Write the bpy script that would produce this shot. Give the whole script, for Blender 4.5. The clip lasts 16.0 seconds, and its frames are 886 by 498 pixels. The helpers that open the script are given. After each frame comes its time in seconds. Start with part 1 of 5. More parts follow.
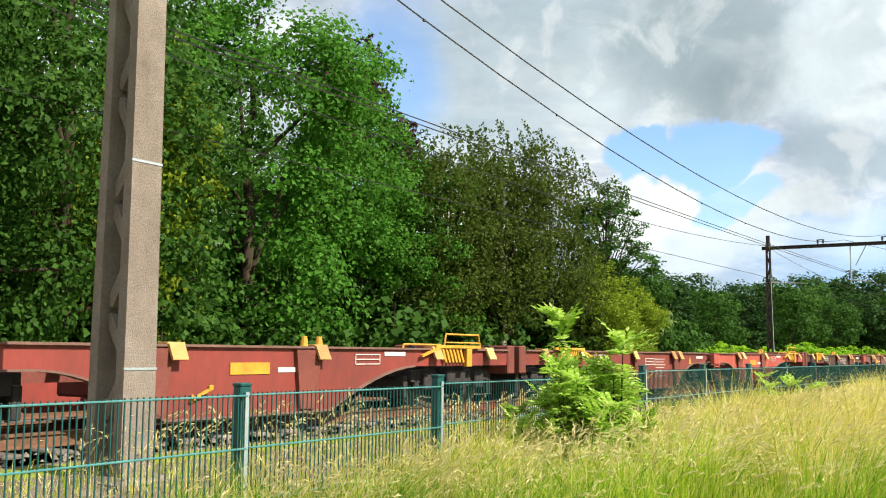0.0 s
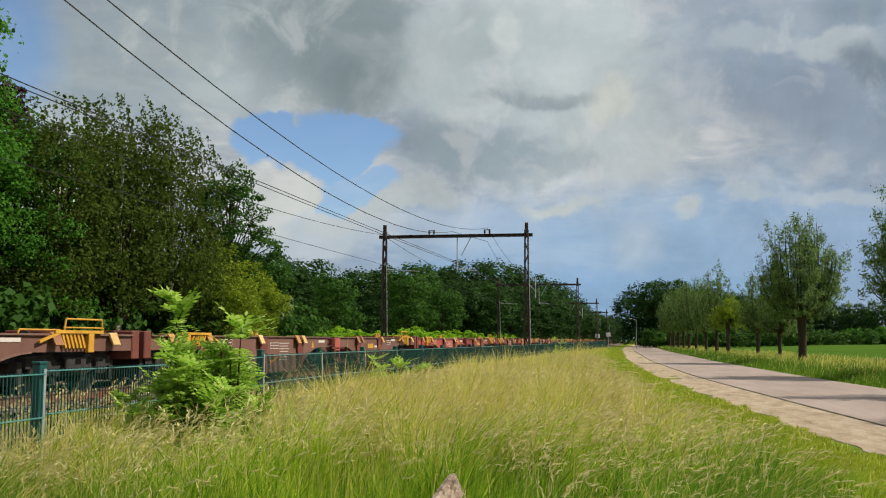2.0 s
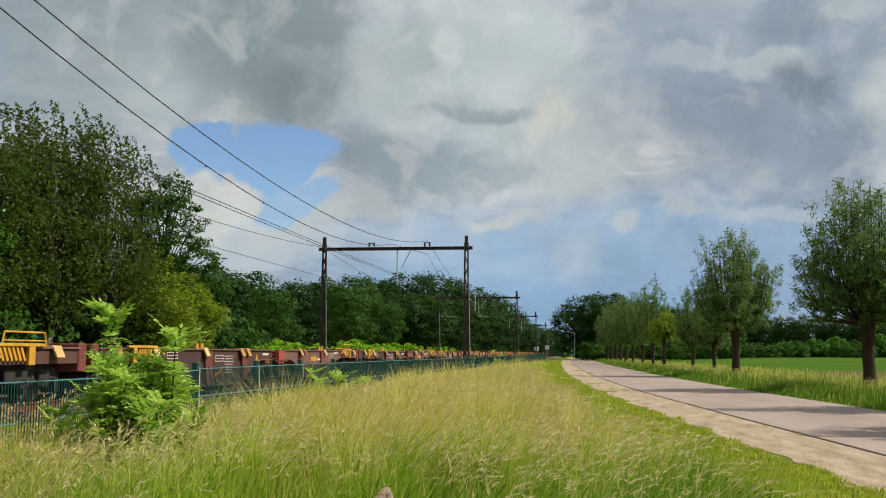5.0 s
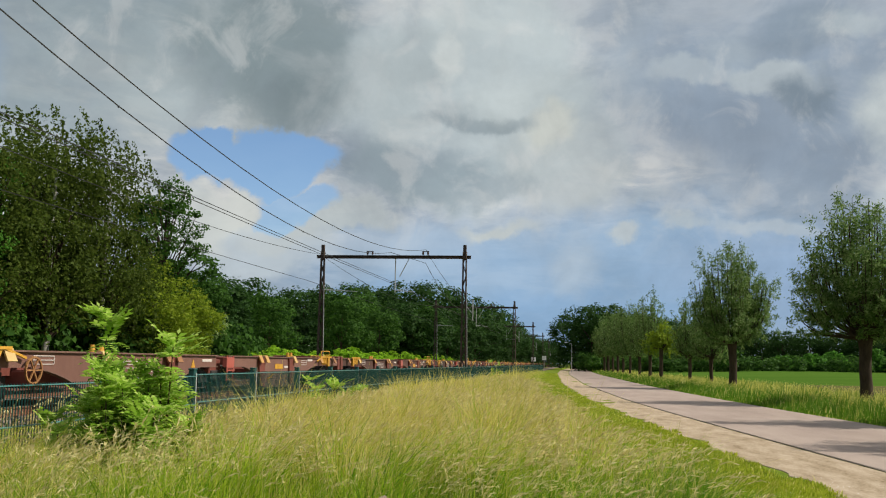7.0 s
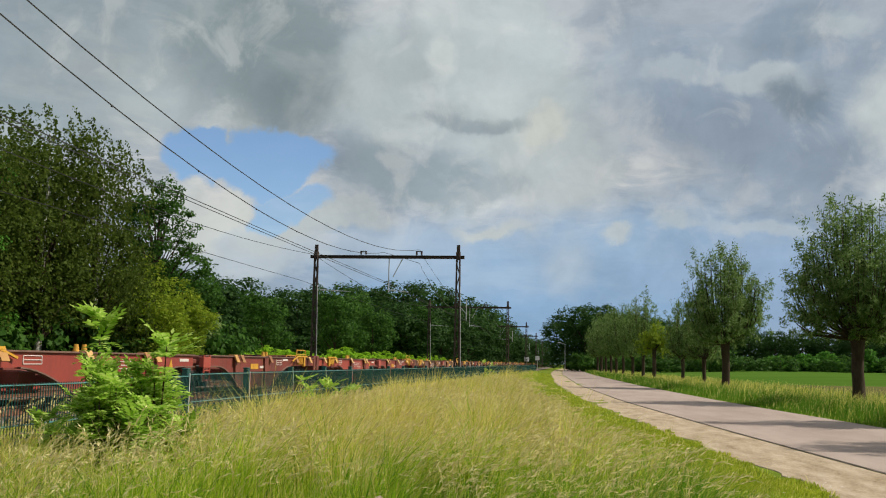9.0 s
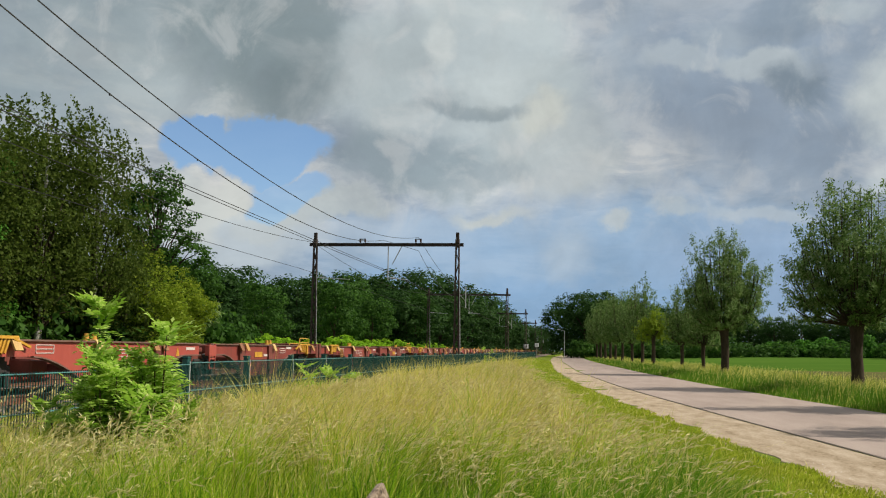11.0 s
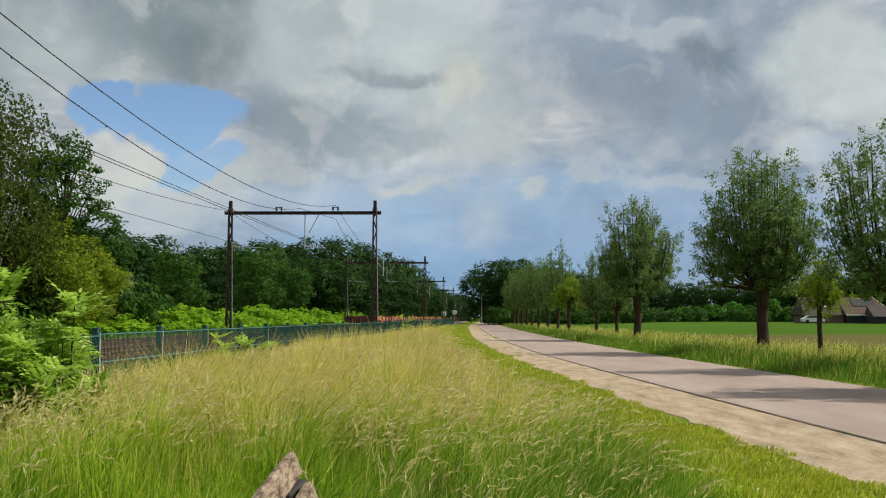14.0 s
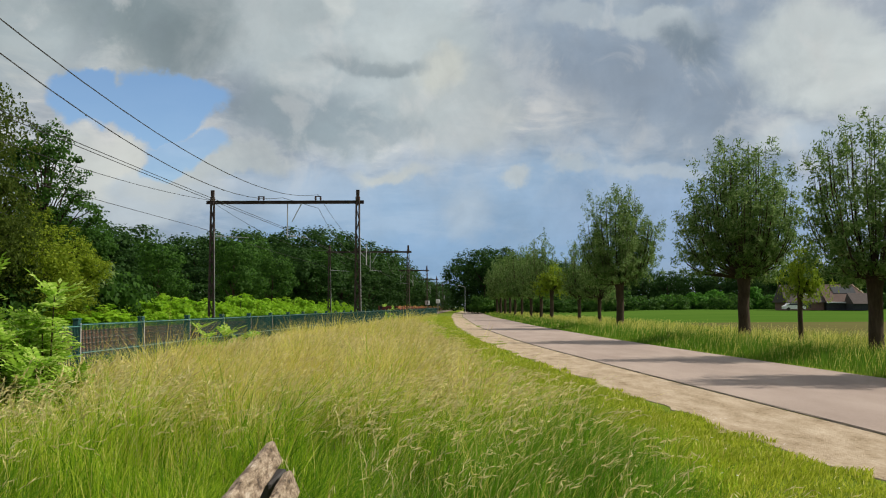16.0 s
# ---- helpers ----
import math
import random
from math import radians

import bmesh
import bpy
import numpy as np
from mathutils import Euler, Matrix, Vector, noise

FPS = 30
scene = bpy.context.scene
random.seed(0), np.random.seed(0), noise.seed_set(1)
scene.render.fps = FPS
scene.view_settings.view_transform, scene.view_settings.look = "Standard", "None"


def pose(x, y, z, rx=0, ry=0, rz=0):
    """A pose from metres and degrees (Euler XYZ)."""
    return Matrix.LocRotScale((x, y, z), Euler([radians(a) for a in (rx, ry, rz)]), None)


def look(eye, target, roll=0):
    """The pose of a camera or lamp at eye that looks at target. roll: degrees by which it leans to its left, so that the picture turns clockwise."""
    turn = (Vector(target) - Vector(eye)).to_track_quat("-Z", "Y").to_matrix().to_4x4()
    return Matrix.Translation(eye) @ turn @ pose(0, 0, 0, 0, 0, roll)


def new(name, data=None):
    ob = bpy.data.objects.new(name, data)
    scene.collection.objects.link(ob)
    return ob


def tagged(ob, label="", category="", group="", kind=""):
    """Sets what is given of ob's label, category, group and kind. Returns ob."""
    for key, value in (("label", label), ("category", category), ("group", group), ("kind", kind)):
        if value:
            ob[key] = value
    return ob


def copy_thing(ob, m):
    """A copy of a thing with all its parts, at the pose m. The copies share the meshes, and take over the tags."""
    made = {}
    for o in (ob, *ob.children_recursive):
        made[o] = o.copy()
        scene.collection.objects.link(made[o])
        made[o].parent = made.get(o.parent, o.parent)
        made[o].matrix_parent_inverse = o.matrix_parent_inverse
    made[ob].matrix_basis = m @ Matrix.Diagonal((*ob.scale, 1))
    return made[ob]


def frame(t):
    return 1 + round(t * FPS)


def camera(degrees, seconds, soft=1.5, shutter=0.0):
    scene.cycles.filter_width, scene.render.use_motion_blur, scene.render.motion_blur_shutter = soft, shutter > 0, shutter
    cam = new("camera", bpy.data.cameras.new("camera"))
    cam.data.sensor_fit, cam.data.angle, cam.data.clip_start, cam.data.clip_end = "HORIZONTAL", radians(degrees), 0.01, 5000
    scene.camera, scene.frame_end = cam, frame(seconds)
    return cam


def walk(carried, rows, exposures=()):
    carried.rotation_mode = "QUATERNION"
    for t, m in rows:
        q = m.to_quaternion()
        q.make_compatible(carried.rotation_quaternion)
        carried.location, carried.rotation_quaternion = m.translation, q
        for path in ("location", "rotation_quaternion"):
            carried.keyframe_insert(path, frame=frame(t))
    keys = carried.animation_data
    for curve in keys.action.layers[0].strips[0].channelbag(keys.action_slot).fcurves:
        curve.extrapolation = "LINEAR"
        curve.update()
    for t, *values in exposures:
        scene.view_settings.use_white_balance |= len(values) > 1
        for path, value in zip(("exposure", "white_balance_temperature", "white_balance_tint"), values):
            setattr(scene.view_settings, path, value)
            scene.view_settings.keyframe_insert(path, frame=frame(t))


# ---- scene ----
cam = camera(47.97, 16.0, soft=1.1)
EYE = 1.6
PATH = [
    (0.0, -0.034, 32.55, 5.94, -0.55), (0.2, -0.034, 28.02, 5.99, -0.55), (0.3, -0.034, 25.97, 6.02, -0.55),
    (0.5, -0.034, 22.64, 6.05, -0.55), (1.0, -0.020, 16.83, 5.71, -0.38), (1.5, -0.014, 13.46, 5.36, -0.30),
    (2.0, -0.007, 11.07, 5.20, -0.24), (2.5, -0.003, 9.30, 5.21, -0.13), (3.0, -0.003, 8.22, 5.37, 0.08),
    (3.5, 0.000, 7.74, 5.53, 0.24), (4.0, 0.003, 7.65, 5.70, 0.00), (4.5, 0.010, 7.64, 5.81, -0.12),
    (7.0, 0.003, 7.44, 6.47, -1.02), (7.5, 0.001, 7.40, 6.47, -1.12), (8.0, -0.001, 7.22, 6.50, -1.16),
    (8.5, -0.003, 7.09, 6.51, -1.11), (11.0, -0.010, 7.03, 5.76, -0.81), (11.5, -0.003, 6.16, 5.46, -0.75),
    (12.0, 0.000, 5.08, 5.16, -0.69), (12.5, 0.007, 4.07, 4.83, -0.37), (13.0, 0.010, 3.24, 4.54, -0.42),
    (13.5, 0.014, 2.67, 4.22, -0.24), (14.0, 0.017, 2.35, 3.96, -0.19), (14.5, 0.024, 2.14, 3.81, -0.30),
    (15.0, 0.027, 1.90, 3.67, -0.26), (15.5, 0.029, 1.60, 3.51, -0.20), (16.0, 0.031, 1.40, 3.33, 0.05),
]
walk(cam, [(t, pose(x, 0, EYE, 90 + p, r, yaw)) for t, x, yaw, p, r in PATH],
     exposures=[(0.0, 0.85), (0.15, 0.55), (0.35, 0.28), (0.6, 0.10), (1.0, 0.0), (16.0, 0.0)])

# ---- light ----
SUN_AZ, SUN_EL = radians(82), radians(43)      # azimuth from the track's direction towards the road side
sun = new("sun", bpy.data.lights.new("sun", "SUN"))
sun.data.energy, sun.data.angle, sun.data.color = 5.0, radians(0.6), (1.0, 0.93, 0.82)
sun_dir = Vector((math.sin(SUN_AZ) * math.cos(SUN_EL), math.cos(SUN_AZ) * math.cos(SUN_EL), math.sin(SUN_EL)))
sun.matrix_world = look(sun_dir * 300, (0, 0, 0))


def build_world():
    w = bpy.data.worlds.new("sky")
    scene.world = w
    w.use_nodes = True
    nt = w.node_tree
    nt.nodes.clear()
    N = lambda kind: nt.nodes.new(kind)
    L = nt.links.new
    out = N("ShaderNodeOutputWorld")
    sky = N("ShaderNodeTexSky")
    sky.sky_type, sky.sun_disc, sky.sun_elevation, sky.sun_rotation = "NISHITA", False, SUN_EL, SUN_AZ
    bg_sky, bg_cloud, mix = N("ShaderNodeBackground"), N("ShaderNodeBackground"), N("ShaderNodeMixShader")
    bg_sky.inputs[1].default_value = 0.125
    sky.ozone_density, sky.dust_density, sky.air_density = 5.0, 0.0, 1.0
    L(sky.outputs[0], bg_sky.inputs[0])
    tc, sep = N("ShaderNodeTexCoord"), N("ShaderNodeSeparateXYZ")
    L(tc.outputs["Generated"], sep.inputs[0])

    def m(op, a, b=None, c=None):
        n = N("ShaderNodeMath")
        n.operation = op
        for i, v in enumerate((a, b, c)):
            if v is None:
                continue
            if isinstance(v, (int, float)):
                n.inputs[i].default_value = v
            else:
                L(v, n.inputs[i])
        return n.outputs[0]

    zc = m("ADD", m("MAXIMUM", sep.outputs[2], 0.0), 0.16)
    comb = N("ShaderNodeCombineXYZ")
    L(m("DIVIDE", sep.outputs[0], zc), comb.inputs[0])
    L(m("DIVIDE", sep.outputs[1], zc), comb.inputs[1])

    def fbm(scale, detail, rough, off, src=None, dist=0.0):
        mp = N("ShaderNodeMapping")
        mp.inputs["Location"].default_value = off
        L(src or comb.outputs[0], mp.inputs[0])
        n = N("ShaderNodeTexNoise")
        n.inputs["Scale"].default_value, n.inputs["Detail"].default_value = scale, detail
        n.inputs["Roughness"].default_value, n.inputs["Distortion"].default_value = rough, dist
        L(mp.outputs[0], n.inputs["Vector"])
        return n.outputs["Fac"]

    def ramp(fac, stops):
        r = N("ShaderNodeValToRGB")
        r.color_ramp.interpolation = "EASE"
        while len(r.color_ramp.elements) < len(stops):
            r.color_ramp.elements.new(0.5)
        for e, (p, c) in zip(r.color_ramp.elements, stops):
            e.position, e.color = p, (*c, 1)
        L(fac, r.inputs[0])
        return r.outputs[0]

    # bearing and height of the view as plain ratios, for the gaps and banks of cloud
    yy = m("MAXIMUM", sep.outputs[1], 0.05)
    u, v = m("DIVIDE", sep.outputs[0], yy), m("DIVIDE", sep.outputs[2], yy)
    def wobble(a, b):
        """Billows of two sizes that fray the edges of the cloud."""
        big = m("MULTIPLY", m("SUBTRACT", fbm(6.0, 3, 0.5, a, tc.outputs["Generated"]), 0.5), 0.10)
        small = m("MULTIPLY", m("SUBTRACT", fbm(26.0, 6, 0.6, b, tc.outputs["Generated"]), 0.5), 0.045)
        return m("ADD", big, small)

    warp, warp2 = wobble((3, 1, 0), (1, 7, 2)), wobble((9, 4, 2), (4, 2, 8))

    def blob(cu, cv, ru, rv, soft=0.55):
        du = m("DIVIDE", m("SUBTRACT", m("ADD", u, warp), cu), ru)
        dv = m("DIVIDE", m("SUBTRACT", m("ADD", v, warp2), cv), rv)
        d = m("SQRT", m("ADD", m("MULTIPLY", du, du), m("MULTIPLY", dv, dv)))
        s = N("ShaderNodeMapRange")
        s.interpolation_type = "SMOOTHSTEP"
        s.inputs[1].default_value, s.inputs[2].default_value = 1.0 + soft * 0.5, 1.0 - soft * 0.5
        L(d, s.inputs[0])
        return s.outputs[0]

    def mixc(fac, a, b):
        n = N("ShaderNodeMix")
        n.data_type = "RGBA"
        L(fac, n.inputs[0])
        for i, c in ((6, a), (7, b)):
            if isinstance(c, tuple):
                n.inputs[i].default_value = (*c, 1)
            else:
                L(c, n.inputs[i])
        return n.outputs[2]

    big = fbm(1.2, 8, 0.56, (0.35, 2.2, 0), dist=0.5)
    fine = fbm(4.2, 8, 0.6, (5.2, 0.4, 0), dist=0.5)
    tone = m("ADD", m("MULTIPLY", big, 0.66), m("MULTIPLY", fine, 0.44))
    col = ramp(tone, [(0.40, (0.235, 0.285, 0.345)), (0.50, (0.34, 0.39, 0.45)), (0.575, (0.47, 0.51, 0.545)), (0.65, (0.66, 0.665, 0.65)), (0.74, (0.76, 0.75, 0.72))])
    soft = lambda f, w: m("MULTIPLY", f, w)
    # grey bellies overhead, bright heads lower down, bluish haze near the ground
    col = mixc(soft(blob(-0.530, 0.332, 0.276, 0.108, 1.2), 0.75), col, (0.283, 0.356, 0.381))
    col = mixc(soft(blob(-0.431, 0.272, 0.083, 0.043, 1.0), 0.6), col, (0.407, 0.468, 0.485))
    col = mixc(soft(blob(-0.319, 0.336, 0.093, 0.093, 0.8), 0.85), col, (0.22, 0.275, 0.292))
    col = mixc(soft(blob(-0.287, 0.273, 0.055, 0.031, 0.8), 0.7), col, (0.205, 0.258, 0.279))
    col = mixc(soft(blob(-0.113, 0.285, 0.135, 0.120, 0.5), 0.85), col, (0.485, 0.552, 0.565))
    col = mixc(soft(blob(-0.009, 0.205, 0.062, 0.052, 0.5), 0.8), col, (0.474, 0.527, 0.539))
    col = mixc(soft(blob(-0.184, 0.330, 0.054, 0.030, 1.0), 0.6), col, (0.397, 0.456, 0.474))
    col = mixc(soft(blob(-0.095, 0.259, 0.064, 0.012, 0.9), 0.85), col, (0.275, 0.332, 0.361))
    col = mixc(soft(blob(-0.125, 0.274, 0.024, 0.013, 1.4500000000000002), 0.54), col, (0.309, 0.366, 0.392))
    col = mixc(soft(blob(-0.160, 0.191, 0.094, 0.031, 0.8), 0.9), col, (0.275, 0.342, 0.381))
    col = mixc(soft(blob(-0.078, 0.184, 0.040, 0.014, 1.0), 0.6), col, (0.319, 0.381, 0.418))
    col = mixc(soft(blob(-0.032, 0.247, 0.024, 0.021, 0.9999999999999999), 0.765), col, (0.61, 0.631, 0.578))
    col = mixc(soft(blob(-0.137, 0.337, 0.017, 0.021, 0.9999999999999999), 0.675), col, (0.61, 0.651, 0.638))
    col = mixc(soft(blob(-0.066, 0.289, 0.035, 0.024, 1.6), 0.45), col, (0.552, 0.604, 0.597))
    col = mixc(soft(blob(0.202, 0.256, 0.156, 0.108, 0.8), 0.85), col, (0.275, 0.347, 0.434))
    col = mixc(soft(blob(0.174, 0.223, 0.092, 0.034, 1.0), 0.7), col, (0.246, 0.309, 0.392))
    col = mixc(soft(blob(0.138, 0.286, 0.039, 0.015, 0.7), 0.75), col, (0.418, 0.479, 0.521))
    col = mixc(soft(blob(0.206, 0.279, 0.040, 0.023, 0.5), 0.85), col, (0.456, 0.515, 0.546))
    col = mixc(soft(blob(0.166, 0.315, 0.022, 0.017, 1.3000000000000003), 0.54), col, (0.397, 0.462, 0.509))
    col = mixc(soft(blob(0.234, 0.261, 0.017, 0.015, 0.9999999999999999), 0.765), col, (0.202, 0.258, 0.314))
    col = mixc(soft(blob(0.232, 0.330, 0.046, 0.026, 0.9), 0.7), col, (0.231, 0.292, 0.356))
    col = mixc(soft(blob(0.269, 0.334, 0.027, 0.015, 0.9999999999999999), 0.675), col, (0.44, 0.503, 0.533))
    col = mixc(soft(blob(0.060, 0.302, 0.034, 0.065, 1.6), 0.45), col, (0.356, 0.429, 0.491))
    col = mixc(soft(blob(0.045, 0.078, 0.343, 0.073, 0.9), 0.85), col, (0.275, 0.423, 0.604))
    col = mixc(soft(blob(-0.068, 0.034, 0.227, 0.034, 0.9), 0.6), col, (0.235, 0.402, 0.624))
    col = mixc(soft(blob(-0.183, 0.110, 0.077, 0.026, 1.0), 0.6), col, (0.407, 0.515, 0.638))
    col = mixc(soft(blob(0.233, 0.082, 0.137, 0.049, 1.0), 0.6), col, (0.319, 0.44, 0.624))
    col = mixc(soft(blob(-0.364, 0.118, 0.105, 0.036, 0.6), 0.85), col, (0.509, 0.578, 0.624))
    col = mixc(soft(blob(-0.368, 0.159, 0.036, 0.024, 0.6249999999999999), 0.855), col, (0.624, 0.644, 0.604))
    col = mixc(soft(blob(-0.408, 0.143, 0.044, 0.042, 0.5), 0.9), col, (0.584, 0.617, 0.597))
    col = mixc(soft(blob(-0.315, 0.132, 0.037, 0.015, 0.85), 0.765), col, (0.521, 0.571, 0.584))
    col = mixc(soft(blob(-0.243, 0.145, 0.057, 0.017, 0.6), 0.8), col, (0.509, 0.558, 0.558))
    col = mixc(soft(blob(-0.067, 0.138, 0.035, 0.009, 1.15), 0.765), col, (0.533, 0.565, 0.539))
    col = mixc(soft(blob(0.048, 0.123, 0.015, 0.010, 0.85), 0.765), col, (0.509, 0.558, 0.565))
    col = mixc(soft(blob(0.104, 0.135, 0.021, 0.008, 1.15), 0.675), col, (0.491, 0.552, 0.578))
    col = mixc(soft(blob(0.185, 0.135, 0.051, 0.009, 0.9), 0.7), col, (0.456, 0.527, 0.584))
    col = mixc(soft(blob(0.003, 0.093, 0.015, 0.028, 1.9), 0.45), col, (0.474, 0.533, 0.571))
    col = mixc(soft(blob(0.063, 0.156, 0.022, 0.007, 1.6), 0.45), col, (0.445, 0.503, 0.533))
    col = mixc(soft(blob(0.355, 0.252, 0.073, 0.049, 0.5), 0.9), col, (0.552, 0.604, 0.604))
    col = mixc(soft(blob(0.383, 0.229, 0.062, 0.035, 0.7), 0.6), col, (0.61, 0.658, 0.651))
    col = mixc(soft(blob(0.320, 0.172, 0.037, 0.019, 0.85), 0.765), col, (0.527, 0.584, 0.604))
    col = mixc(soft(blob(0.381, 0.166, 0.067, 0.023, 0.9), 0.6), col, (0.397, 0.491, 0.604))
    col = mixc(soft(blob(0.236, 0.265, 0.022, 0.020, 1.15), 0.675), col, (0.191, 0.246, 0.301))
    # fine billows: pale caps and grey undersides within the cloud cover
    def band(f, lo, hi, w):
        s = N("ShaderNodeMapRange")
        s.interpolation_type = "SMOOTHSTEP"
        s.inputs[1].default_value, s.inputs[2].default_value = lo, hi
        L(f, s.inputs[0])
        return m("MULTIPLY", s.outputs[0], w)

    billow = fbm(8.0, 8, 0.58, (2.3, 6.1, 1), tc.outputs["Generated"], 0.5)
    puffs = fbm(17.0, 8, 0.6, (7.3, 1.1, 4), tc.outputs["Generated"], 0.6)
    high = band(v, 0.09, 0.16, 1.0)
    col = mixc(m("MULTIPLY", high, band(billow, 0.50, 0.30, 0.30)), col, (0.27, 0.31, 0.36))
    col = mixc(m("MULTIPLY", high, band(billow, 0.50, 0.70, 0.30)), col, (0.60, 0.625, 0.63))
    col = mixc(m("MULTIPLY", high, band(puffs, 0.50, 0.68, 0.34)), col, (0.64, 0.65, 0.64))
    grain = m("ADD", m("ADD", 0.62, m("MULTIPLY", fbm(7.0, 8, 0.62, (1.7, 3.1, 0), tc.outputs["Generated"], 0.6), 0.54)), m("MULTIPLY", fbm(22.0, 6, 0.6, (5.7, 0.1, 3), tc.outputs["Generated"], 0.8), 0.22))
    L(col, bg_cloud.inputs[0])
    L(grain, bg_cloud.inputs[1])
    gap = m("MAXIMUM", m("MAXIMUM", blob(-0.323, 0.212, 0.065, 0.035, 0.25), blob(-0.401, 0.215, 0.038, 0.026, 0.3)), m("MAXIMUM", m("MULTIPLY", blob(-0.301, 0.162, 0.046, 0.020, 0.35), 0.85), m("MULTIPLY", blob(-0.73, 0.33, 0.09, 0.13, 0.8), 0.85)))
    # cumulus heads stand before the gap
    gap = m("MULTIPLY", gap, m("SUBTRACT", 1.0, m("MAXIMUM", blob(-0.368, 0.159, 0.036, 0.025, 0.3), blob(-0.405, 0.140, 0.047, 0.045, 0.3))))
    L(m("SUBTRACT", 1.0, m("MULTIPLY", gap, 0.95)), mix.inputs[0])
    L(bg_sky.outputs[0], mix.inputs[1])
    L(bg_cloud.outputs[0], mix.inputs[2])
    L(mix.outputs[0], out.inputs[0])


build_world()


# ---- materials ----
def material(name, stops, scale=4.0, rough=0.8, metal=0.0, bump=0.2, bump_scale=60.0, grain=30.0, per="", translucent=0.0, spec=0.4, stretch=(1, 1, 1), coord="Object"):
    """Base colour from two scales of noise (and one shade a piece), with fine relief."""
    mt = bpy.data.materials.new(name)
    mt.use_nodes = True
    nt = mt.node_tree
    b = nt.nodes["Principled BSDF"]
    N, L = nt.nodes.new, nt.links.new
    tc, mp = N("ShaderNodeTexCoord"), N("ShaderNodeMapping")
    mp.inputs["Scale"].default_value = stretch
    if coord == "World":
        geo = N("ShaderNodeNewGeometry")
        L(geo.outputs["Position"], mp.inputs[0])
    else:
        L(tc.outputs[coord], mp.inputs[0])

    def noise_tex(s, detail=5):
        n = N("ShaderNodeTexNoise")
        n.inputs["Scale"].default_value, n.inputs["Detail"].default_value, n.inputs["Roughness"].default_value = s, detail, 0.62
        L(mp.outputs[0], n.inputs["Vector"])
        return n.outputs["Fac"]

    def m(op, a, c):
        n = N("ShaderNodeMath")
        n.operation = op
        for i, v in enumerate((a, c)):
            if isinstance(v, (int, float)):
                n.inputs[i].default_value = v
            else:
                L(v, n.inputs[i])
        return n.outputs[0]

    fac = m("ADD", m("MULTIPLY", noise_tex(scale), 0.62), m("MULTIPLY", noise_tex(grain), 0.38))
    if per:
        if per == "island":
            g = N("ShaderNodeNewGeometry")
            rnd = g.outputs["Random Per Island"]
        else:
            g = N("ShaderNodeObjectInfo")
            rnd = g.outputs["Random"]
        fac = m("ADD", m("MULTIPLY", fac, 0.5), m("MULTIPLY", rnd, 0.5))
    r = N("ShaderNodeValToRGB")
    while len(r.color_ramp.elements) < len(stops):
        r.color_ramp.elements.new(0.5)
    for e, (p, c) in zip(r.color_ramp.elements, stops):
        e.position, e.color = p, (*c, 1)
    L(fac, r.inputs[0])
    L(r.outputs[0], b.inputs["Base Color"])
    b.inputs["Roughness"].default_value, b.inputs["Metallic"].default_value = rough, metal
    b.inputs["Specular IOR Level"].default_value = spec
    if bump:
        bp = N("ShaderNodeBump")
        bp.inputs["Strength"].default_value, bp.inputs["Distance"].default_value = bump, 0.02
        L(noise_tex(bump_scale, 4), bp.inputs["Height"])
        L(bp.outputs[0], b.inputs["Normal"])
    if translucent:
        t, mx = N("ShaderNodeBsdfTranslucent"), N("ShaderNodeMixShader")
        L(r.outputs[0], t.inputs[0])
        mx.inputs[0].default_value = translucent
        L(b.outputs[0], mx.inputs[1])
        L(t.outputs[0], mx.inputs[2])
        L(mx.outputs[0], nt.nodes["Material Output"].inputs[0])
    return mt


def leafy(name, dark, mid, light, translucent=0.35, rough=0.6):
    return material(name, [(0.15, dark), (0.5, mid), (0.85, light)], scale=0.35, rough=rough, bump=0, grain=6.0, per="island", translucent=translucent, spec=0.1)


M = {}
M["ground"] = material("meadow_soil", [(0.3, (0.07, 0.11, 0.014)), (0.5, (0.14, 0.19, 0.025)), (0.7, (0.22, 0.23, 0.05))], scale=0.25, bump=0.6, bump_scale=18, grain=5, rough=0.95, coord="World", spec=0.0)
M["field"] = material("crop_field", [(0.3, (0.045, 0.10, 0.014)), (0.55, (0.07, 0.135, 0.02)), (0.75, (0.10, 0.16, 0.03))], scale=0.08, bump=0.8, bump_scale=6, grain=1.5, rough=1.0, stretch=(0.25, 1, 1), coord="World", spec=0.0)
M["stubble"] = material("bare_field_strip", [(0.3, (0.085, 0.075, 0.03)), (0.5, (0.125, 0.115, 0.045)), (0.68, (0.08, 0.13, 0.022))], scale=0.3, bump=0.8, bump_scale=6, grain=3, rough=1.0, stretch=(0.3, 1, 1), coord="World", spec=0.0)
M["asphalt"] = material("worn_asphalt", [(0.3, (0.25, 0.195, 0.165)), (0.5, (0.34, 0.27, 0.23)), (0.72, (0.43, 0.35, 0.295))], scale=0.35, bump=0.35, bump_scale=90, grain=45, rough=0.9, coord="World", spec=0.08, stretch=(2.0, 0.5, 1))
M["seam"] = material("asphalt_edge", [(0.35, (0.10, 0.08, 0.07)), (0.6, (0.30, 0.24, 0.20))], scale=2, rough=0.9, coord="World")
M["sand"] = material("sandy_gravel", [(0.3, (0.19, 0.14, 0.085)), (0.44, (0.34, 0.265, 0.18)), (0.58, (0.46, 0.37, 0.27)), (0.75, (0.55, 0.46, 0.35))], scale=1.6, bump=1.0, bump_scale=30, grain=16, rough=0.95, coord="World", spec=0.0, stretch=(1.6, 0.5, 1))
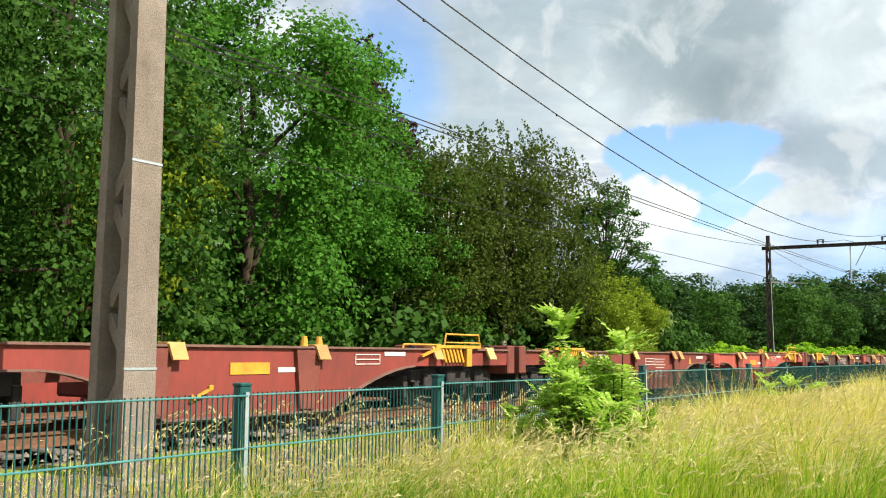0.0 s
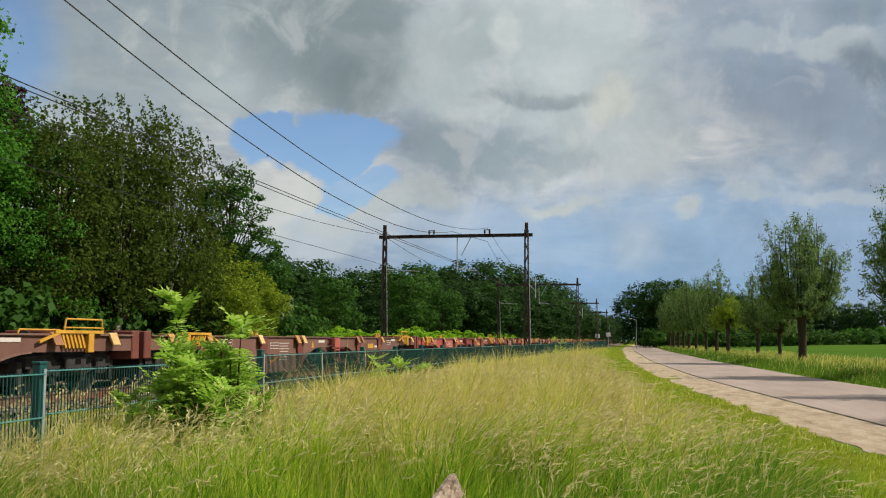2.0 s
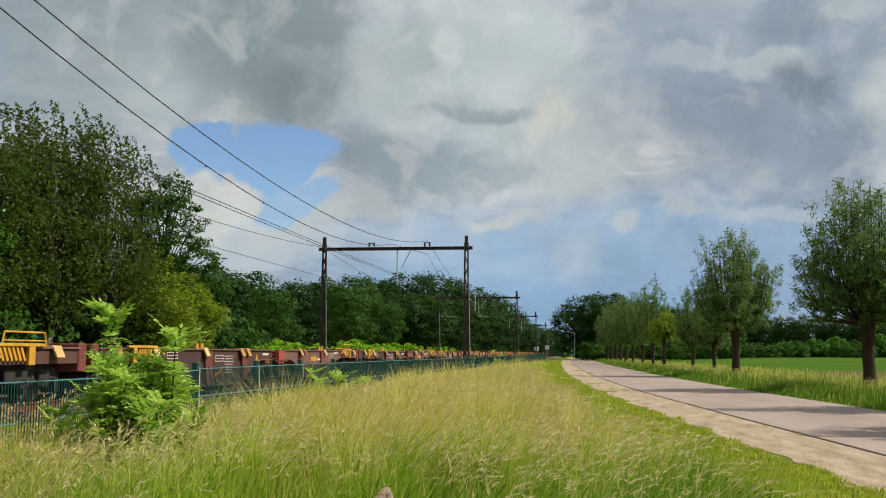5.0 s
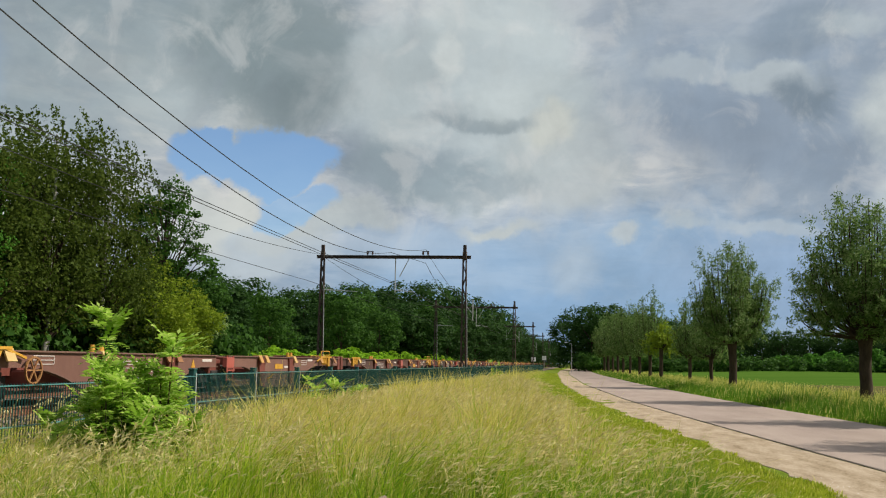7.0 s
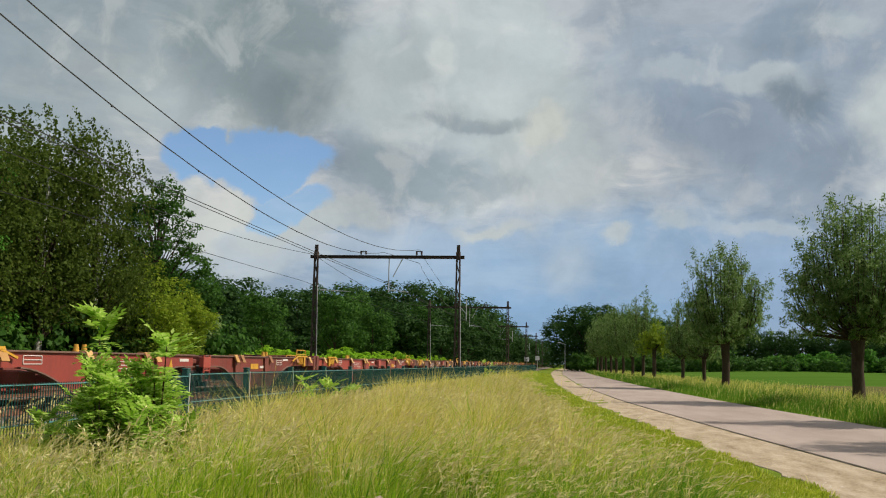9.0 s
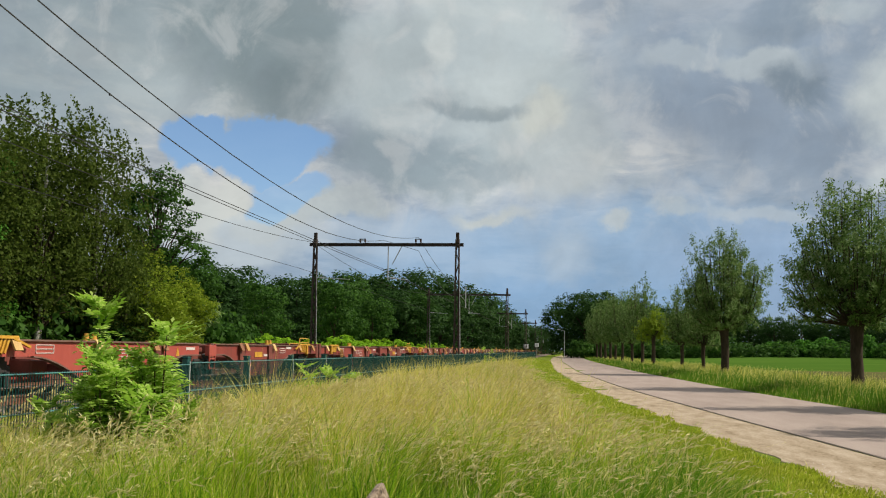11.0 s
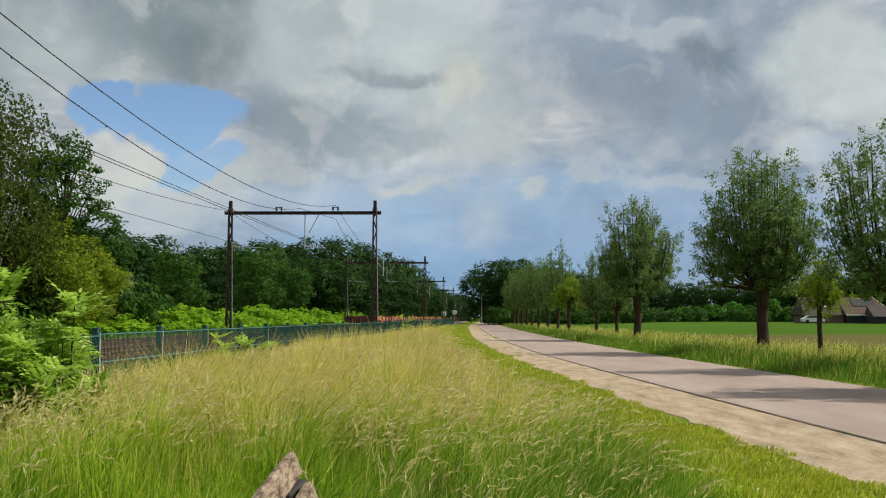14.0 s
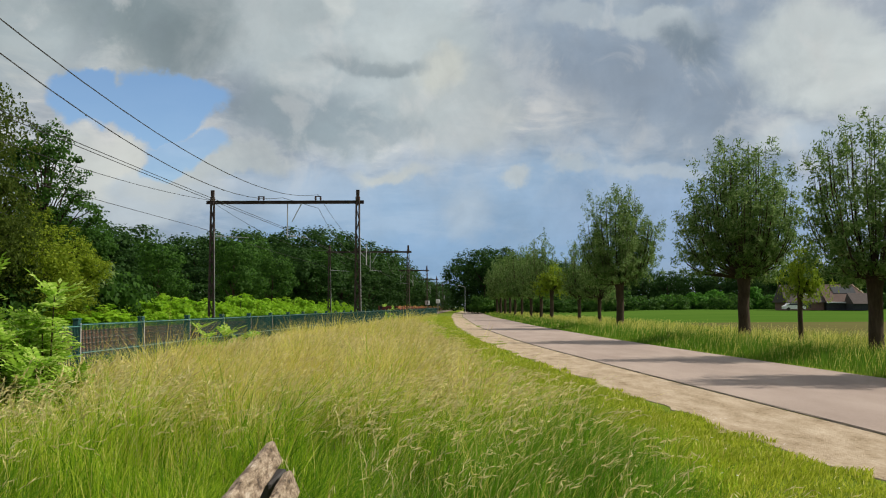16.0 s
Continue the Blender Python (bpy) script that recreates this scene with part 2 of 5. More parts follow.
M["ballast"] = material("ballast_stone", [(0.25, (0.07, 0.05, 0.038)), (0.5, (0.15, 0.115, 0.09)), (0.75, (0.25, 0.21, 0.18))], scale=3, bump=1.0, bump_scale=16, grain=14, rough=0.95, coord="World", spec=0.1)
M["stone"] = material("ballast_pieces", [(0.1, (0.07, 0.05, 0.04)), (0.5, (0.16, 0.125, 0.10)), (0.9, (0.28, 0.24, 0.20))], scale=3, bump=0.5, per="island", rough=0.95)
M["rust"] = material("rusty_rail_steel", [(0.3, (0.10, 0.045, 0.025)), (0.55, (0.19, 0.09, 0.05)), (0.75, (0.28, 0.16, 0.10))], scale=6, rough=0.75, metal=0.3)
M["railhead"] = material("polished_rail_head", [(0.3, (0.33, 0.31, 0.29)), (0.7, (0.5, 0.48, 0.46))], scale=4, rough=0.3, metal=0.9, bump=0.05)
M["sleeper"] = material("weathered_sleeper", [(0.3, (0.11, 0.09, 0.075)), (0.7, (0.24, 0.20, 0.17))], scale=5, rough=0.9, stretch=(1, 6, 1), per="object")
M["fence"] = material("green_coated_steel", [(0.3, (0.003, 0.058, 0.055)), (0.7, (0.008, 0.095, 0.086))], scale=2, rough=0.4, bump=0.04, spec=0.5)
M["post"] = material("green_coated_post", [(0.3, (0.003, 0.050, 0.046)), (0.7, (0.008, 0.082, 0.074))], scale=3, rough=0.45, bump=0.06, spec=0.5)
# paler green: the sun's glint on the horizontal rods is put into their colour
M["rod"] = material("glint_green_rod", [(0.3, (0.03, 0.15, 0.14)), (0.7, (0.09, 0.26, 0.25))], scale=3, rough=0.32, bump=0.03, spec=0.8)
M["zinc"] = material("zinc_clamp", [(0.3, (0.38, 0.45, 0.46)), (0.7, (0.55, 0.62, 0.62))], scale=8, rough=0.45, metal=0.6)
M["concrete"] = material("weathered_concrete", [(0.25, (0.11, 0.088, 0.066)), (0.48, (0.22, 0.18, 0.145)), (0.72, (0.33, 0.285, 0.235))], scale=2.2, bump=0.8, bump_scale=70, grain=55, rough=0.95, stretch=(1, 1, 0.8), spec=0.15)
M["steel_dark"] = material("oxidised_mast_steel", [(0.3, (0.03, 0.022, 0.02)), (0.55, (0.07, 0.048, 0.04)), (0.75, (0.13, 0.085, 0.065))], scale=2.5, rough=0.8, metal=0.2, stretch=(1, 1, 0.4))
M["galv"] = material("galvanised_tube", [(0.3, (0.32, 0.33, 0.33)), (0.7, (0.5, 0.5, 0.5))], scale=6, rough=0.5, metal=0.6)
M["wire"] = material("dark_copper_wire", [(0.3, (0.03, 0.03, 0.035)), (0.7, (0.06, 0.06, 0.06))], scale=3, rough=0.6, bump=0)
M["porcelain"] = material("brown_insulator", [(0.3, (0.05, 0.03, 0.025)), (0.7, (0.10, 0.06, 0.05))], scale=5, rough=0.25, bump=0)
M["red"] = material("faded_red_wagon_paint", [(0.22, (0.11, 0.032, 0.024)), (0.40, (0.25, 0.044, 0.032)), (0.62, (0.36, 0.067, 0.047)), (0.82, (0.42, 0.12, 0.09))], scale=0.9, rough=0.55, bump=0.12, bump_scale=14, grain=9, stretch=(1, 1, 0.45), per="object")
# grimy steel of the underframe; on the sill ribs this dark red paints recess shade
M["red_dark"] = material("grimy_shaded_red_steel", [(0.3, (0.10, 0.025, 0.018)), (0.7, (0.22, 0.06, 0.04))], scale=2, rough=0.7)
M["top"] = material("rusty_flange", [(0.3, (0.10, 0.055, 0.04)), (0.7, (0.22, 0.12, 0.09))], scale=3, rough=0.8)
M["yellow"] = material("yellow_paint", [(0.25, (0.32, 0.15, 0.02)), (0.55, (0.58, 0.30, 0.03)), (0.8, (0.68, 0.41, 0.08))], scale=4, rough=0.55, bump=0.08)
M["flap"] = material("worn_ochre_paint", [(0.25, (0.22, 0.09, 0.04)), (0.5, (0.46, 0.25, 0.07)), (0.8, (0.62, 0.46, 0.20))], scale=5, rough=0.65, bump=0.1, per="object")
M["cream"] = material("pale_marking_paint", [(0.3, (0.48, 0.42, 0.38)), (0.7, (0.68, 0.62, 0.57))], scale=9, rough=0.7, bump=0)
M["black"] = material("grimy_bogie_steel", [(0.3, (0.012, 0.011, 0.011)), (0.55, (0.035, 0.03, 0.028)), (0.75, (0.08, 0.065, 0.055))], scale=5, rough=0.8)
M["wheel"] = material("worn_wheel_steel", [(0.3, (0.05, 0.04, 0.035)), (0.7, (0.15, 0.12, 0.10))], scale=5, rough=0.6, metal=0.4)
M["bark"] = material("furrowed_bark", [(0.3, (0.024, 0.017, 0.012)), (0.55, (0.062, 0.045, 0.032)), (0.75, (0.12, 0.095, 0.07))], scale=2.5, bump=1.0, bump_scale=9, grain=14, rough=0.95, stretch=(1, 1, 0.25), spec=0.1)
M["birch_bark"] = material("white_birch_bark", [(0.35, (0.06, 0.05, 0.045)), (0.5, (0.42, 0.40, 0.36)), (0.7, (0.62, 0.60, 0.55))], scale=2.2, bump=0.4, grain=7, rough=0.85, stretch=(1, 1, 1.6))
M["leaf_maple"] = leafy("maple_foliage", (0.04, 0.12, 0.012), (0.075, 0.215, 0.022), (0.125, 0.32, 0.04), translucent=0.5)
M["leaf_wood"] = leafy("woodland_foliage", (0.026, 0.07, 0.011), (0.048, 0.12, 0.017), (0.085, 0.185, 0.027), translucent=0.45)
M["leaf_olive"] = leafy("yellowish_foliage", (0.11, 0.17, 0.012), (0.20, 0.29, 0.02), (0.33, 0.39, 0.035), translucent=0.5)
M["leaf_birch"] = leafy("birch_foliage", (0.036, 0.06, 0.008), (0.07, 0.11, 0.015), (0.13, 0.17, 0.03), translucent=0.5)
M["leaf_copper"] = leafy("copper_foliage", (0.02, 0.008, 0.012), (0.045, 0.015, 0.025), (0.08, 0.03, 0.04))
M["leaf_willow"] = leafy("willow_foliage", (0.05, 0.105, 0.022), (0.115, 0.20, 0.045), (0.34, 0.43, 0.17), translucent=0.5)
M["leaf_far"] = leafy("far_foliage", (0.017, 0.048, 0.010), (0.03, 0.076, 0.015), (0.052, 0.112, 0.022), translucent=0.4)
M["leaf_shrub"] = leafy("bramble_foliage", (0.12, 0.25, 0.01), (0.22, 0.42, 0.018), (0.34, 0.55, 0.04), translucent=0.5)
M["leaf_elder"] = leafy("elder_foliage", (0.13, 0.28, 0.02), (0.34, 0.54, 0.06), (0.66, 0.77, 0.25), translucent=0.5)
M["leaf_autumn"] = leafy("reddened_leaves", (0.16, 0.09, 0.02), (0.25, 0.14, 0.03), (0.32, 0.22, 0.05))
M["grass_tall"] = leafy("tall_grass", (0.32, 0.32, 0.05), (0.68, 0.61, 0.14), (0.88, 0.80, 0.34), translucent=0.5)
M["grass_green"] = leafy("green_grass", (0.15, 0.29, 0.01), (0.34, 0.50, 0.025), (0.66, 0.72, 0.09), translucent=0.5)
M["grass_lush"] = leafy("lush_grass", (0.05, 0.14, 0.008), (0.13, 0.29, 0.014), (0.36, 0.50, 0.06), translucent=0.5)
M["grass_mown"] = leafy("mown_grass", (0.18, 0.25, 0.016), (0.37, 0.44, 0.03), (0.60, 0.60, 0.09), translucent=0.45)
M["grass_verge"] = leafy("roadside_grass", (0.055, 0.13, 0.010), (0.10, 0.22, 0.016), (0.20, 0.33, 0.035), translucent=0.4)
M["brown"] = material("grimy_brown_wagon_paint", [(0.25, (0.05, 0.025, 0.019)), (0.5, (0.12, 0.054, 0.039)), (0.75, (0.20, 0.10, 0.075))], scale=1.2, rough=0.7, bump=0.15, bump_scale=14, grain=9, stretch=(1, 1, 0.45), per="object")
M["grass_seed"] = leafy("grass_seed_heads", (0.42, 0.35, 0.13), (0.70, 0.60, 0.26), (0.86, 0.78, 0.45), translucent=0.45)
M["wood"] = material("weathered_grey_wood", [(0.36, (0.05, 0.032, 0.02)), (0.46, (0.22, 0.155, 0.10)), (0.55, (0.40, 0.31, 0.22)), (0.68, (0.60, 0.52, 0.42))], scale=9, bump=1.0, bump_scale=34, grain=26, rough=0.9, stretch=(3.5, 0.9, 3.5))
M["tile"] = material("brown_roof_tiles", [(0.3, (0.045, 0.035, 0.032)), (0.7, (0.085, 0.066, 0.06))], scale=1.5, bump=0.5, bump_scale=8, rough=0.9)
M["tile_warm"] = material("reddish_roof_tiles", [(0.3, (0.06, 0.037, 0.03)), (0.7, (0.115, 0.072, 0.058))], scale=1.2, bump=0.5, bump_scale=8, rough=0.9)
M["brickwall"] = material("dark_brick_wall", [(0.3, (0.10, 0.06, 0.05)), (0.7, (0.2, 0.12, 0.09))], scale=2, rough=0.9)
M["white"] = material("white_paint", [(0.3, (0.62, 0.62, 0.62)), (0.7, (0.8, 0.8, 0.8))], scale=3, rough=0.5, bump=0)
M["tar"] = material("black_tarred_boards", [(0.3, (0.015, 0.018, 0.022)), (0.7, (0.035, 0.04, 0.045))], scale=2, rough=0.8)
M["glass"] = material("window_glass", [(0.3, (0.02, 0.025, 0.03)), (0.7, (0.04, 0.045, 0.05))], scale=2, rough=0.08, bump=0, spec=0.6)


# ---- mesh helpers ----
def mesh_from(name, verts, faces, mats, index=None, smooth=False):
    me = bpy.data.meshes.new(name)
    me.from_pydata(verts, [], faces)
    for mt in mats if isinstance(mats, (list, tuple)) else [mats]:
        me.materials.append(mt)
    if index is not None:
        me.polygons.foreach_set("material_index", np.asarray(index, np.int32))
    if smooth:
        me.polygons.foreach_set("use_smooth", np.ones(len(me.polygons), bool))
    me.update()
    return me


def quads_mesh(name, V, mats, n=4, index=None):
    """A mesh of separate n-cornered faces from an array of shape (faces, n, 3)."""
    V = np.asarray(V, np.float32)
    k = len(V)
    me = bpy.data.meshes.new(name)
    me.vertices.add(k * n)
    me.vertices.foreach_set("co", V.reshape(-1))
    me.loops.add(k * n)
    me.loops.foreach_set("vertex_index", np.arange(k * n, dtype=np.int32))
    me.polygons.add(k)
    me.polygons.foreach_set("loop_start", np.arange(0, k * n, n, dtype=np.int32))
    for mt in mats if isinstance(mats, (list, tuple)) else [mats]:
        me.materials.append(mt)
    if index is not None:
        me.polygons.foreach_set("material_index", np.asarray(index, np.int32))
    me.update()
    me.validate()
    return me


def strips_mesh(name, V, F, mats):
    """Many copies of one little strip: V (count, verts, 3), F faces of one (lists of equal length)."""
    V = np.asarray(V, np.float32)
    k, nv = V.shape[:2]
    F = np.asarray(F, np.int32)
    loops = (F[None] + (np.arange(k, dtype=np.int32) * nv)[:, None, None]).reshape(-1)
    me = bpy.data.meshes.new(name)
    me.vertices.add(k * nv)
    me.vertices.foreach_set("co", V.reshape(-1))
    me.loops.add(len(loops))
    me.loops.foreach_set("vertex_index", loops)
    me.polygons.add(k * len(F))
    me.polygons.foreach_set("loop_start", np.arange(0, len(loops), F.shape[1], dtype=np.int32))
    me.materials.append(mats)
    me.update()
    me.validate()
    return me


def add_box(bm, x0, x1, y0, y1, z0, z1, bevel=0.0, m4=None):
    r = bmesh.ops.create_cube(bm, size=1.0)
    vs = r["verts"]
    for v in vs:
        v.co = Vector(((v.co.x + 0.5) * (x1 - x0) + x0, (v.co.y + 0.5) * (y1 - y0) + y0, (v.co.z + 0.5) * (z1 - z0) + z0))
    if bevel:
        es = list({e for v in vs for e in v.link_edges})
        r2 = bmesh.ops.bevel(bm, geom=es, offset=bevel, segments=1, affect="EDGES")
        vs = list({v for f in r2["faces"] for v in f.verts} | {v for v in vs if v.is_valid})
    if m4 is not None:
        bmesh.ops.transform(bm, matrix=m4, verts=[v for v in vs if v.is_valid])
    return vs


def add_bar(bm, a, b, w, h=None, sides=4):
    """A straight bar from a to b."""
    a, b = Vector(a), Vector(b)
    d = b - a
    rot = d.to_track_quat("Z", "Y").to_matrix().to_4x4()
    m4 = Matrix.Translation((a + b) / 2) @ rot
    if sides == 4:
        h = h or w
        add_box(bm, -w / 2, w / 2, -h / 2, h / 2, -d.length / 2, d.length / 2, 0, m4)
    else:
        bmesh.ops.create_cone(bm, cap_ends=True, segments=sides, radius1=w / 2, radius2=(h or w) / 2, depth=d.length, matrix=m4)


def add_cyl(bm, c, axis, r, depth, seg=16, r2=None):
    d = Vector(axis).normalized()
    m4 = Matrix.Translation(c) @ d.to_track_quat("Z", "Y").to_matrix().to_4x4()
    bmesh.ops.create_cone(bm, cap_ends=True, segments=seg, radius1=r, radius2=r if r2 is None else r2, depth=depth, matrix=m4)


def add_prism(bm, pts, axis, lo, hi):
    """A flat outline of (p, q) pairs drawn out along an axis: 'x' takes (y, z), 'y' takes (x, z), 'z' takes (x, y)."""
    put = {"x": lambda p, q, s: (s, p, q), "y": lambda p, q, s: (p, s, q), "z": lambda p, q, s: (p, q, s)}[axis]
    a = [bm.verts.new(put(p, q, lo)) for p, q in pts]
    b = [bm.verts.new(put(p, q, hi)) for p, q in pts]
    n = len(pts)
    fs = [bm.faces.new(a), bm.faces.new(b[::-1])]
    for i in range(n):
        fs.append(bm.faces.new((a[i], b[i], b[(i + 1) % n], a[(i + 1) % n])))
    bmesh.ops.recalc_face_normals(bm, faces=fs)
    return a + b


def bm_mesh(name, bm, mt, smooth=False):
    me = bpy.data.meshes.new(name)
    bm.to_mesh(me)
    bm.free()
    me.materials.append(mt)
    if smooth:
        me.polygons.foreach_set("use_smooth", np.ones(len(me.polygons), bool))
    return me


def part(name, bm, mt, parent, label="", at=None, smooth=False):
    me = bm if isinstance(bm, bpy.types.Mesh) else bm_mesh(name, bm, mt, smooth)
    ob = new(name, me)
    ob.parent = parent
    if at is not None:
        ob.matrix_basis = at
    if label:
        tagged(ob, label)
    return ob


def thing(name, label, category, group="", m4=None):
    ob = tagged(new(name), label, category, group)
    if m4 is not None:
        ob.matrix_basis = m4
    return ob


def smooth01(a, b, x):
    t = np.clip((np.asarray(x, float) - a) / (b - a), 0, 1)
    return t * t * (3 - 2 * t)


# ---- the lie of the land ----
RAIL_Z = 0.70
TRACK_NEAR, TRACK_FAR = -10.3, -14.2
FENCE_X = -5.15


ROAD_Y = (-20, 5, 12.6, 20, 30, 46, 80, 153, 220, 360)
ROAD_X = (8.4, 5.85, 5.18, 4.5, 3.65, 2.4, 0.85, -0.75, -1.2, 0.0)


def road_mid(y):
    """Middle of the asphalt, which swings gently towards the railway."""
    near = [float(np.interp(y + q, ROAD_Y, ROAD_X)) for q in (-6, -3, 0, 3, 6)]
    return sum(near) / 5 + 2.5


def land(x, y):
    x, y = np.asarray(x, float), np.asarray(y, float)
    bank = 0.22 * smooth01(1.0, -4.5, x)
    bed = 0.28 * smooth01(-5.6, -8.2, x) * smooth01(-19.5, -16.8, x)
    rise = 1.0 * smooth01(60, 260, y) * smooth01(16, 45, x)
    return bank + bed + rise


def build_ground():
    xs = np.concatenate([np.array([-1500, -600, -250, -120, -60, -40, -30, -24]), np.arange(-20, 20.1, 0.5), np.array([24, 30, 40, 55, 75, 100, 140, 200, 300, 600, 1500])])
    ys = np.concatenate([np.array([-1000, -300, -100, -40, -15]), np.arange(-8, 60, 1.5), np.arange(60, 320, 8), np.array([350, 420, 550, 800, 1500, 3000])])
    X, Y = np.meshgrid(xs, ys)
    Z = land(X, Y) + 0.03 * np.sin(X * 2.1 + Y * 0.7) * np.cos(Y * 1.3) * ((X > -5) & (X < 2))
    V = np.stack([X, Y, Z], -1).reshape(-1, 3)
    nx, ny = len(xs), len(ys)
    F, idx = [], []
    for j in range(ny - 1):
        for i in range(nx - 1):
            a = j * nx + i
            F.append((a, a + 1, a + nx + 1, a + nx))
            cx, cy = (xs[i] + xs[i + 1]) / 2, (ys[j] + ys[j + 1]) / 2
            idx.append(2 if cx > 17 and 50 < cy < 104 else 1 if cx > 17 and cy >= 104 else 0)
    tagged(new("ground", mesh_from("ground", V.tolist(), F, [M["ground"], M["field"], M["stubble"]], idx, True)), "grassy verge and flat green farm field", "ground", kind="structure")


build_ground()


def strip(name, left, right, lift, mt, label, cat, thick=0.05, y0=-20, y1=360, step=1.0, wob=0.0):
    ys = np.concatenate([np.arange(y0, 80, step), np.arange(80, y1 + 1, 4)])
    rng = np.random.RandomState(len(name))
    verts, faces = [], []
    for i, y in enumerate(ys):
        a, b = left(y) + wob * rng.uniform(-1, 1), right(y)
        za, zb = land(a, y), land(b, y)
        verts += [(a, y, za - thick), (a + 0.03, y, za + lift), (b - 0.03, y, zb + lift), (b, y, zb - thick)]
    for i in range(len(ys) - 1):
        for k in range(3):
            p = i * 4 + k
            faces.append((p, p + 1, p + 5, p + 4))
    return tagged(new(name, mesh_from(name, verts, faces, mt)), label, cat, kind="structure")


strip("road", lambda y: road_mid(y) - 2.42, lambda y: road_mid(y) + 2.5, 0.015, M["asphalt"], "worn pinkish-grey asphalt country road", "road")
strip("road_edge", lambda y: road_mid(y) - 2.47, lambda y: road_mid(y) - 2.42, 0.013, M["seam"], "dark broken edge of the asphalt", "road edge", wob=0.025)
strip("sand_shoulder", lambda y: road_mid(y) - 2.5 - 1.75 + 0.12 * math.sin(y * 0.9) + 0.08 * math.sin(y * 2.3), lambda y: road_mid(y) - 2.48, 0.012, M["sand"], "pale sandy gravel shoulder beside the asphalt", "shoulder", wob=0.07, step=0.4)


# ---- railway ----
def build_railway():
    bm = bmesh.new()
    zt = RAIL_Z - 0.20
    add_prism(bm, [(-17.2, 0.3), (-16.2, zt), (TRACK_NEAR + 1.9, zt), (TRACK_NEAR + 3.0, 0.46), (TRACK_NEAR + 4.6, 0.26)], "y", -60, 720)
    tagged(new("ballast_bed", bm_mesh("ballast_bed", bm, M["ballast"])), "brown crushed-stone railway ballast bed", "ballast", kind="structure")
    rng = np.random.RandomState(5)
    n = 9000
    P = np.stack([rng.uniform(-17, TRACK_NEAR + 2.6, n), rng.uniform(0, 34, n), np.full(n, zt)], -1)
    P[:, 2] -= np.clip(P[:, 0] - (TRACK_NEAR + 1.9), 0, 2) * 0.33
    base = np.array([(1, 0, 0), (0, 1, 0), (-1, 0, 0), (0, -1, 0), (0, 0, 1)], float)
    s = rng.uniform(0.02, 0.05, (n, 1, 1))
    V = base[None] * s * rng.uniform(0.7, 1.3, (n, 5, 1)) + P[:, None]
    tagged(new("ballast_stones", strips_mesh("ballast_stones", V, [(0, 1, 4), (1, 2, 4), (2, 3, 4), (3, 0, 4)], M["stone"])), "loose brown ballast stones between the rails", "gravel", kind="stuff")
    prof = [(-0.075, 0.0), (0.075, 0.0), (0.075, 0.012), (0.012, 0.035), (0.012, 0.115), (0.036, 0.128), (0.036, 0.155), (-0.036, 0.155), (-0.036, 0.128), (-0.012, 0.115), (-0.012, 0.035), (-0.075, 0.012)]
    bm = bmesh.new()
    add_prism(bm, [(p, q - 0.155) for p, q in prof], "y", -60, 720)
    rail = bm_mesh("rail", bm, M["rust"])
    bm = bmesh.new()
    add_box(bm, -0.030, 0.030, -60, 720, 0.0, 0.004)
    head = bm_mesh("rail_head", bm, M["railhead"])
    bm = bmesh.new()
    add_box(bm, -1.25, 1.25, -0.12, 0.12, -0.15, 0.0, 0.02)
    sleeper = bm_mesh("sleeper", bm, M["sleeper"])
    for x, lab in ((TRACK_NEAR, "rusty railway track beside the green fence"), (TRACK_FAR, "rusty railway track beside the wood")):
        track = thing("railway_track", lab, "railway track", "railway tracks", pose(x, 0, RAIL_Z))
        for s in (-0.7525, 0.7525):
            r = part("rail", rail, None, track, at=pose(s, 0, 0))
            part("rail_head", head, None, r, "polished rail head")
        for k in range(100):
            part("sleeper", sleeper, None, track, at=pose(0, -4 + 0.6 * k, -0.157))


build_railway()


# ---- overhead line ----
PORTALS = [(67.5, 7.57), (125.5, 7.36), (183.5, 7.14), (241.5, 7.0), (300.0, 6.9), (358.0, 6.9)]
MAST_L, MAST_R = -17.4, -7.43


def lattice_mast(bm, h, w=0.34, d=0.30, top=0.2):
    """Four angle legs with zigzag lacing, tapering a little upwards."""
    for sx in (-1, 1):
        for sy in (-1, 1):
            add_bar(bm, (sx * w / 2, sy * d / 2, 0), (sx * top / 2, sy * top / 2, h), 0.07)
    n = 11
    for k in range(n):
        t0, t1 = k / n, (k + 1) / n
        z0, z1 = h * t0, h * t1
        a0, a1 = (w + (top - w) * t0) / 2, (w + (top - w) * t1) / 2
        s = 1 if k % 2 else -1
        for f in (-1, 1):
            b0 = f * (d + (top - d) * t0) / 2
            b1 = f * (d + (top - d) * t1) / 2
            add_bar(bm, (s * a0, b0, z0), (-s * a1, b1, z1), 0.035, 0.05)
            add_bar(bm, (f * a0, s * b0 * f, z0), (f * a1, -s * b1 * f, z1), 0.05, 0.035)


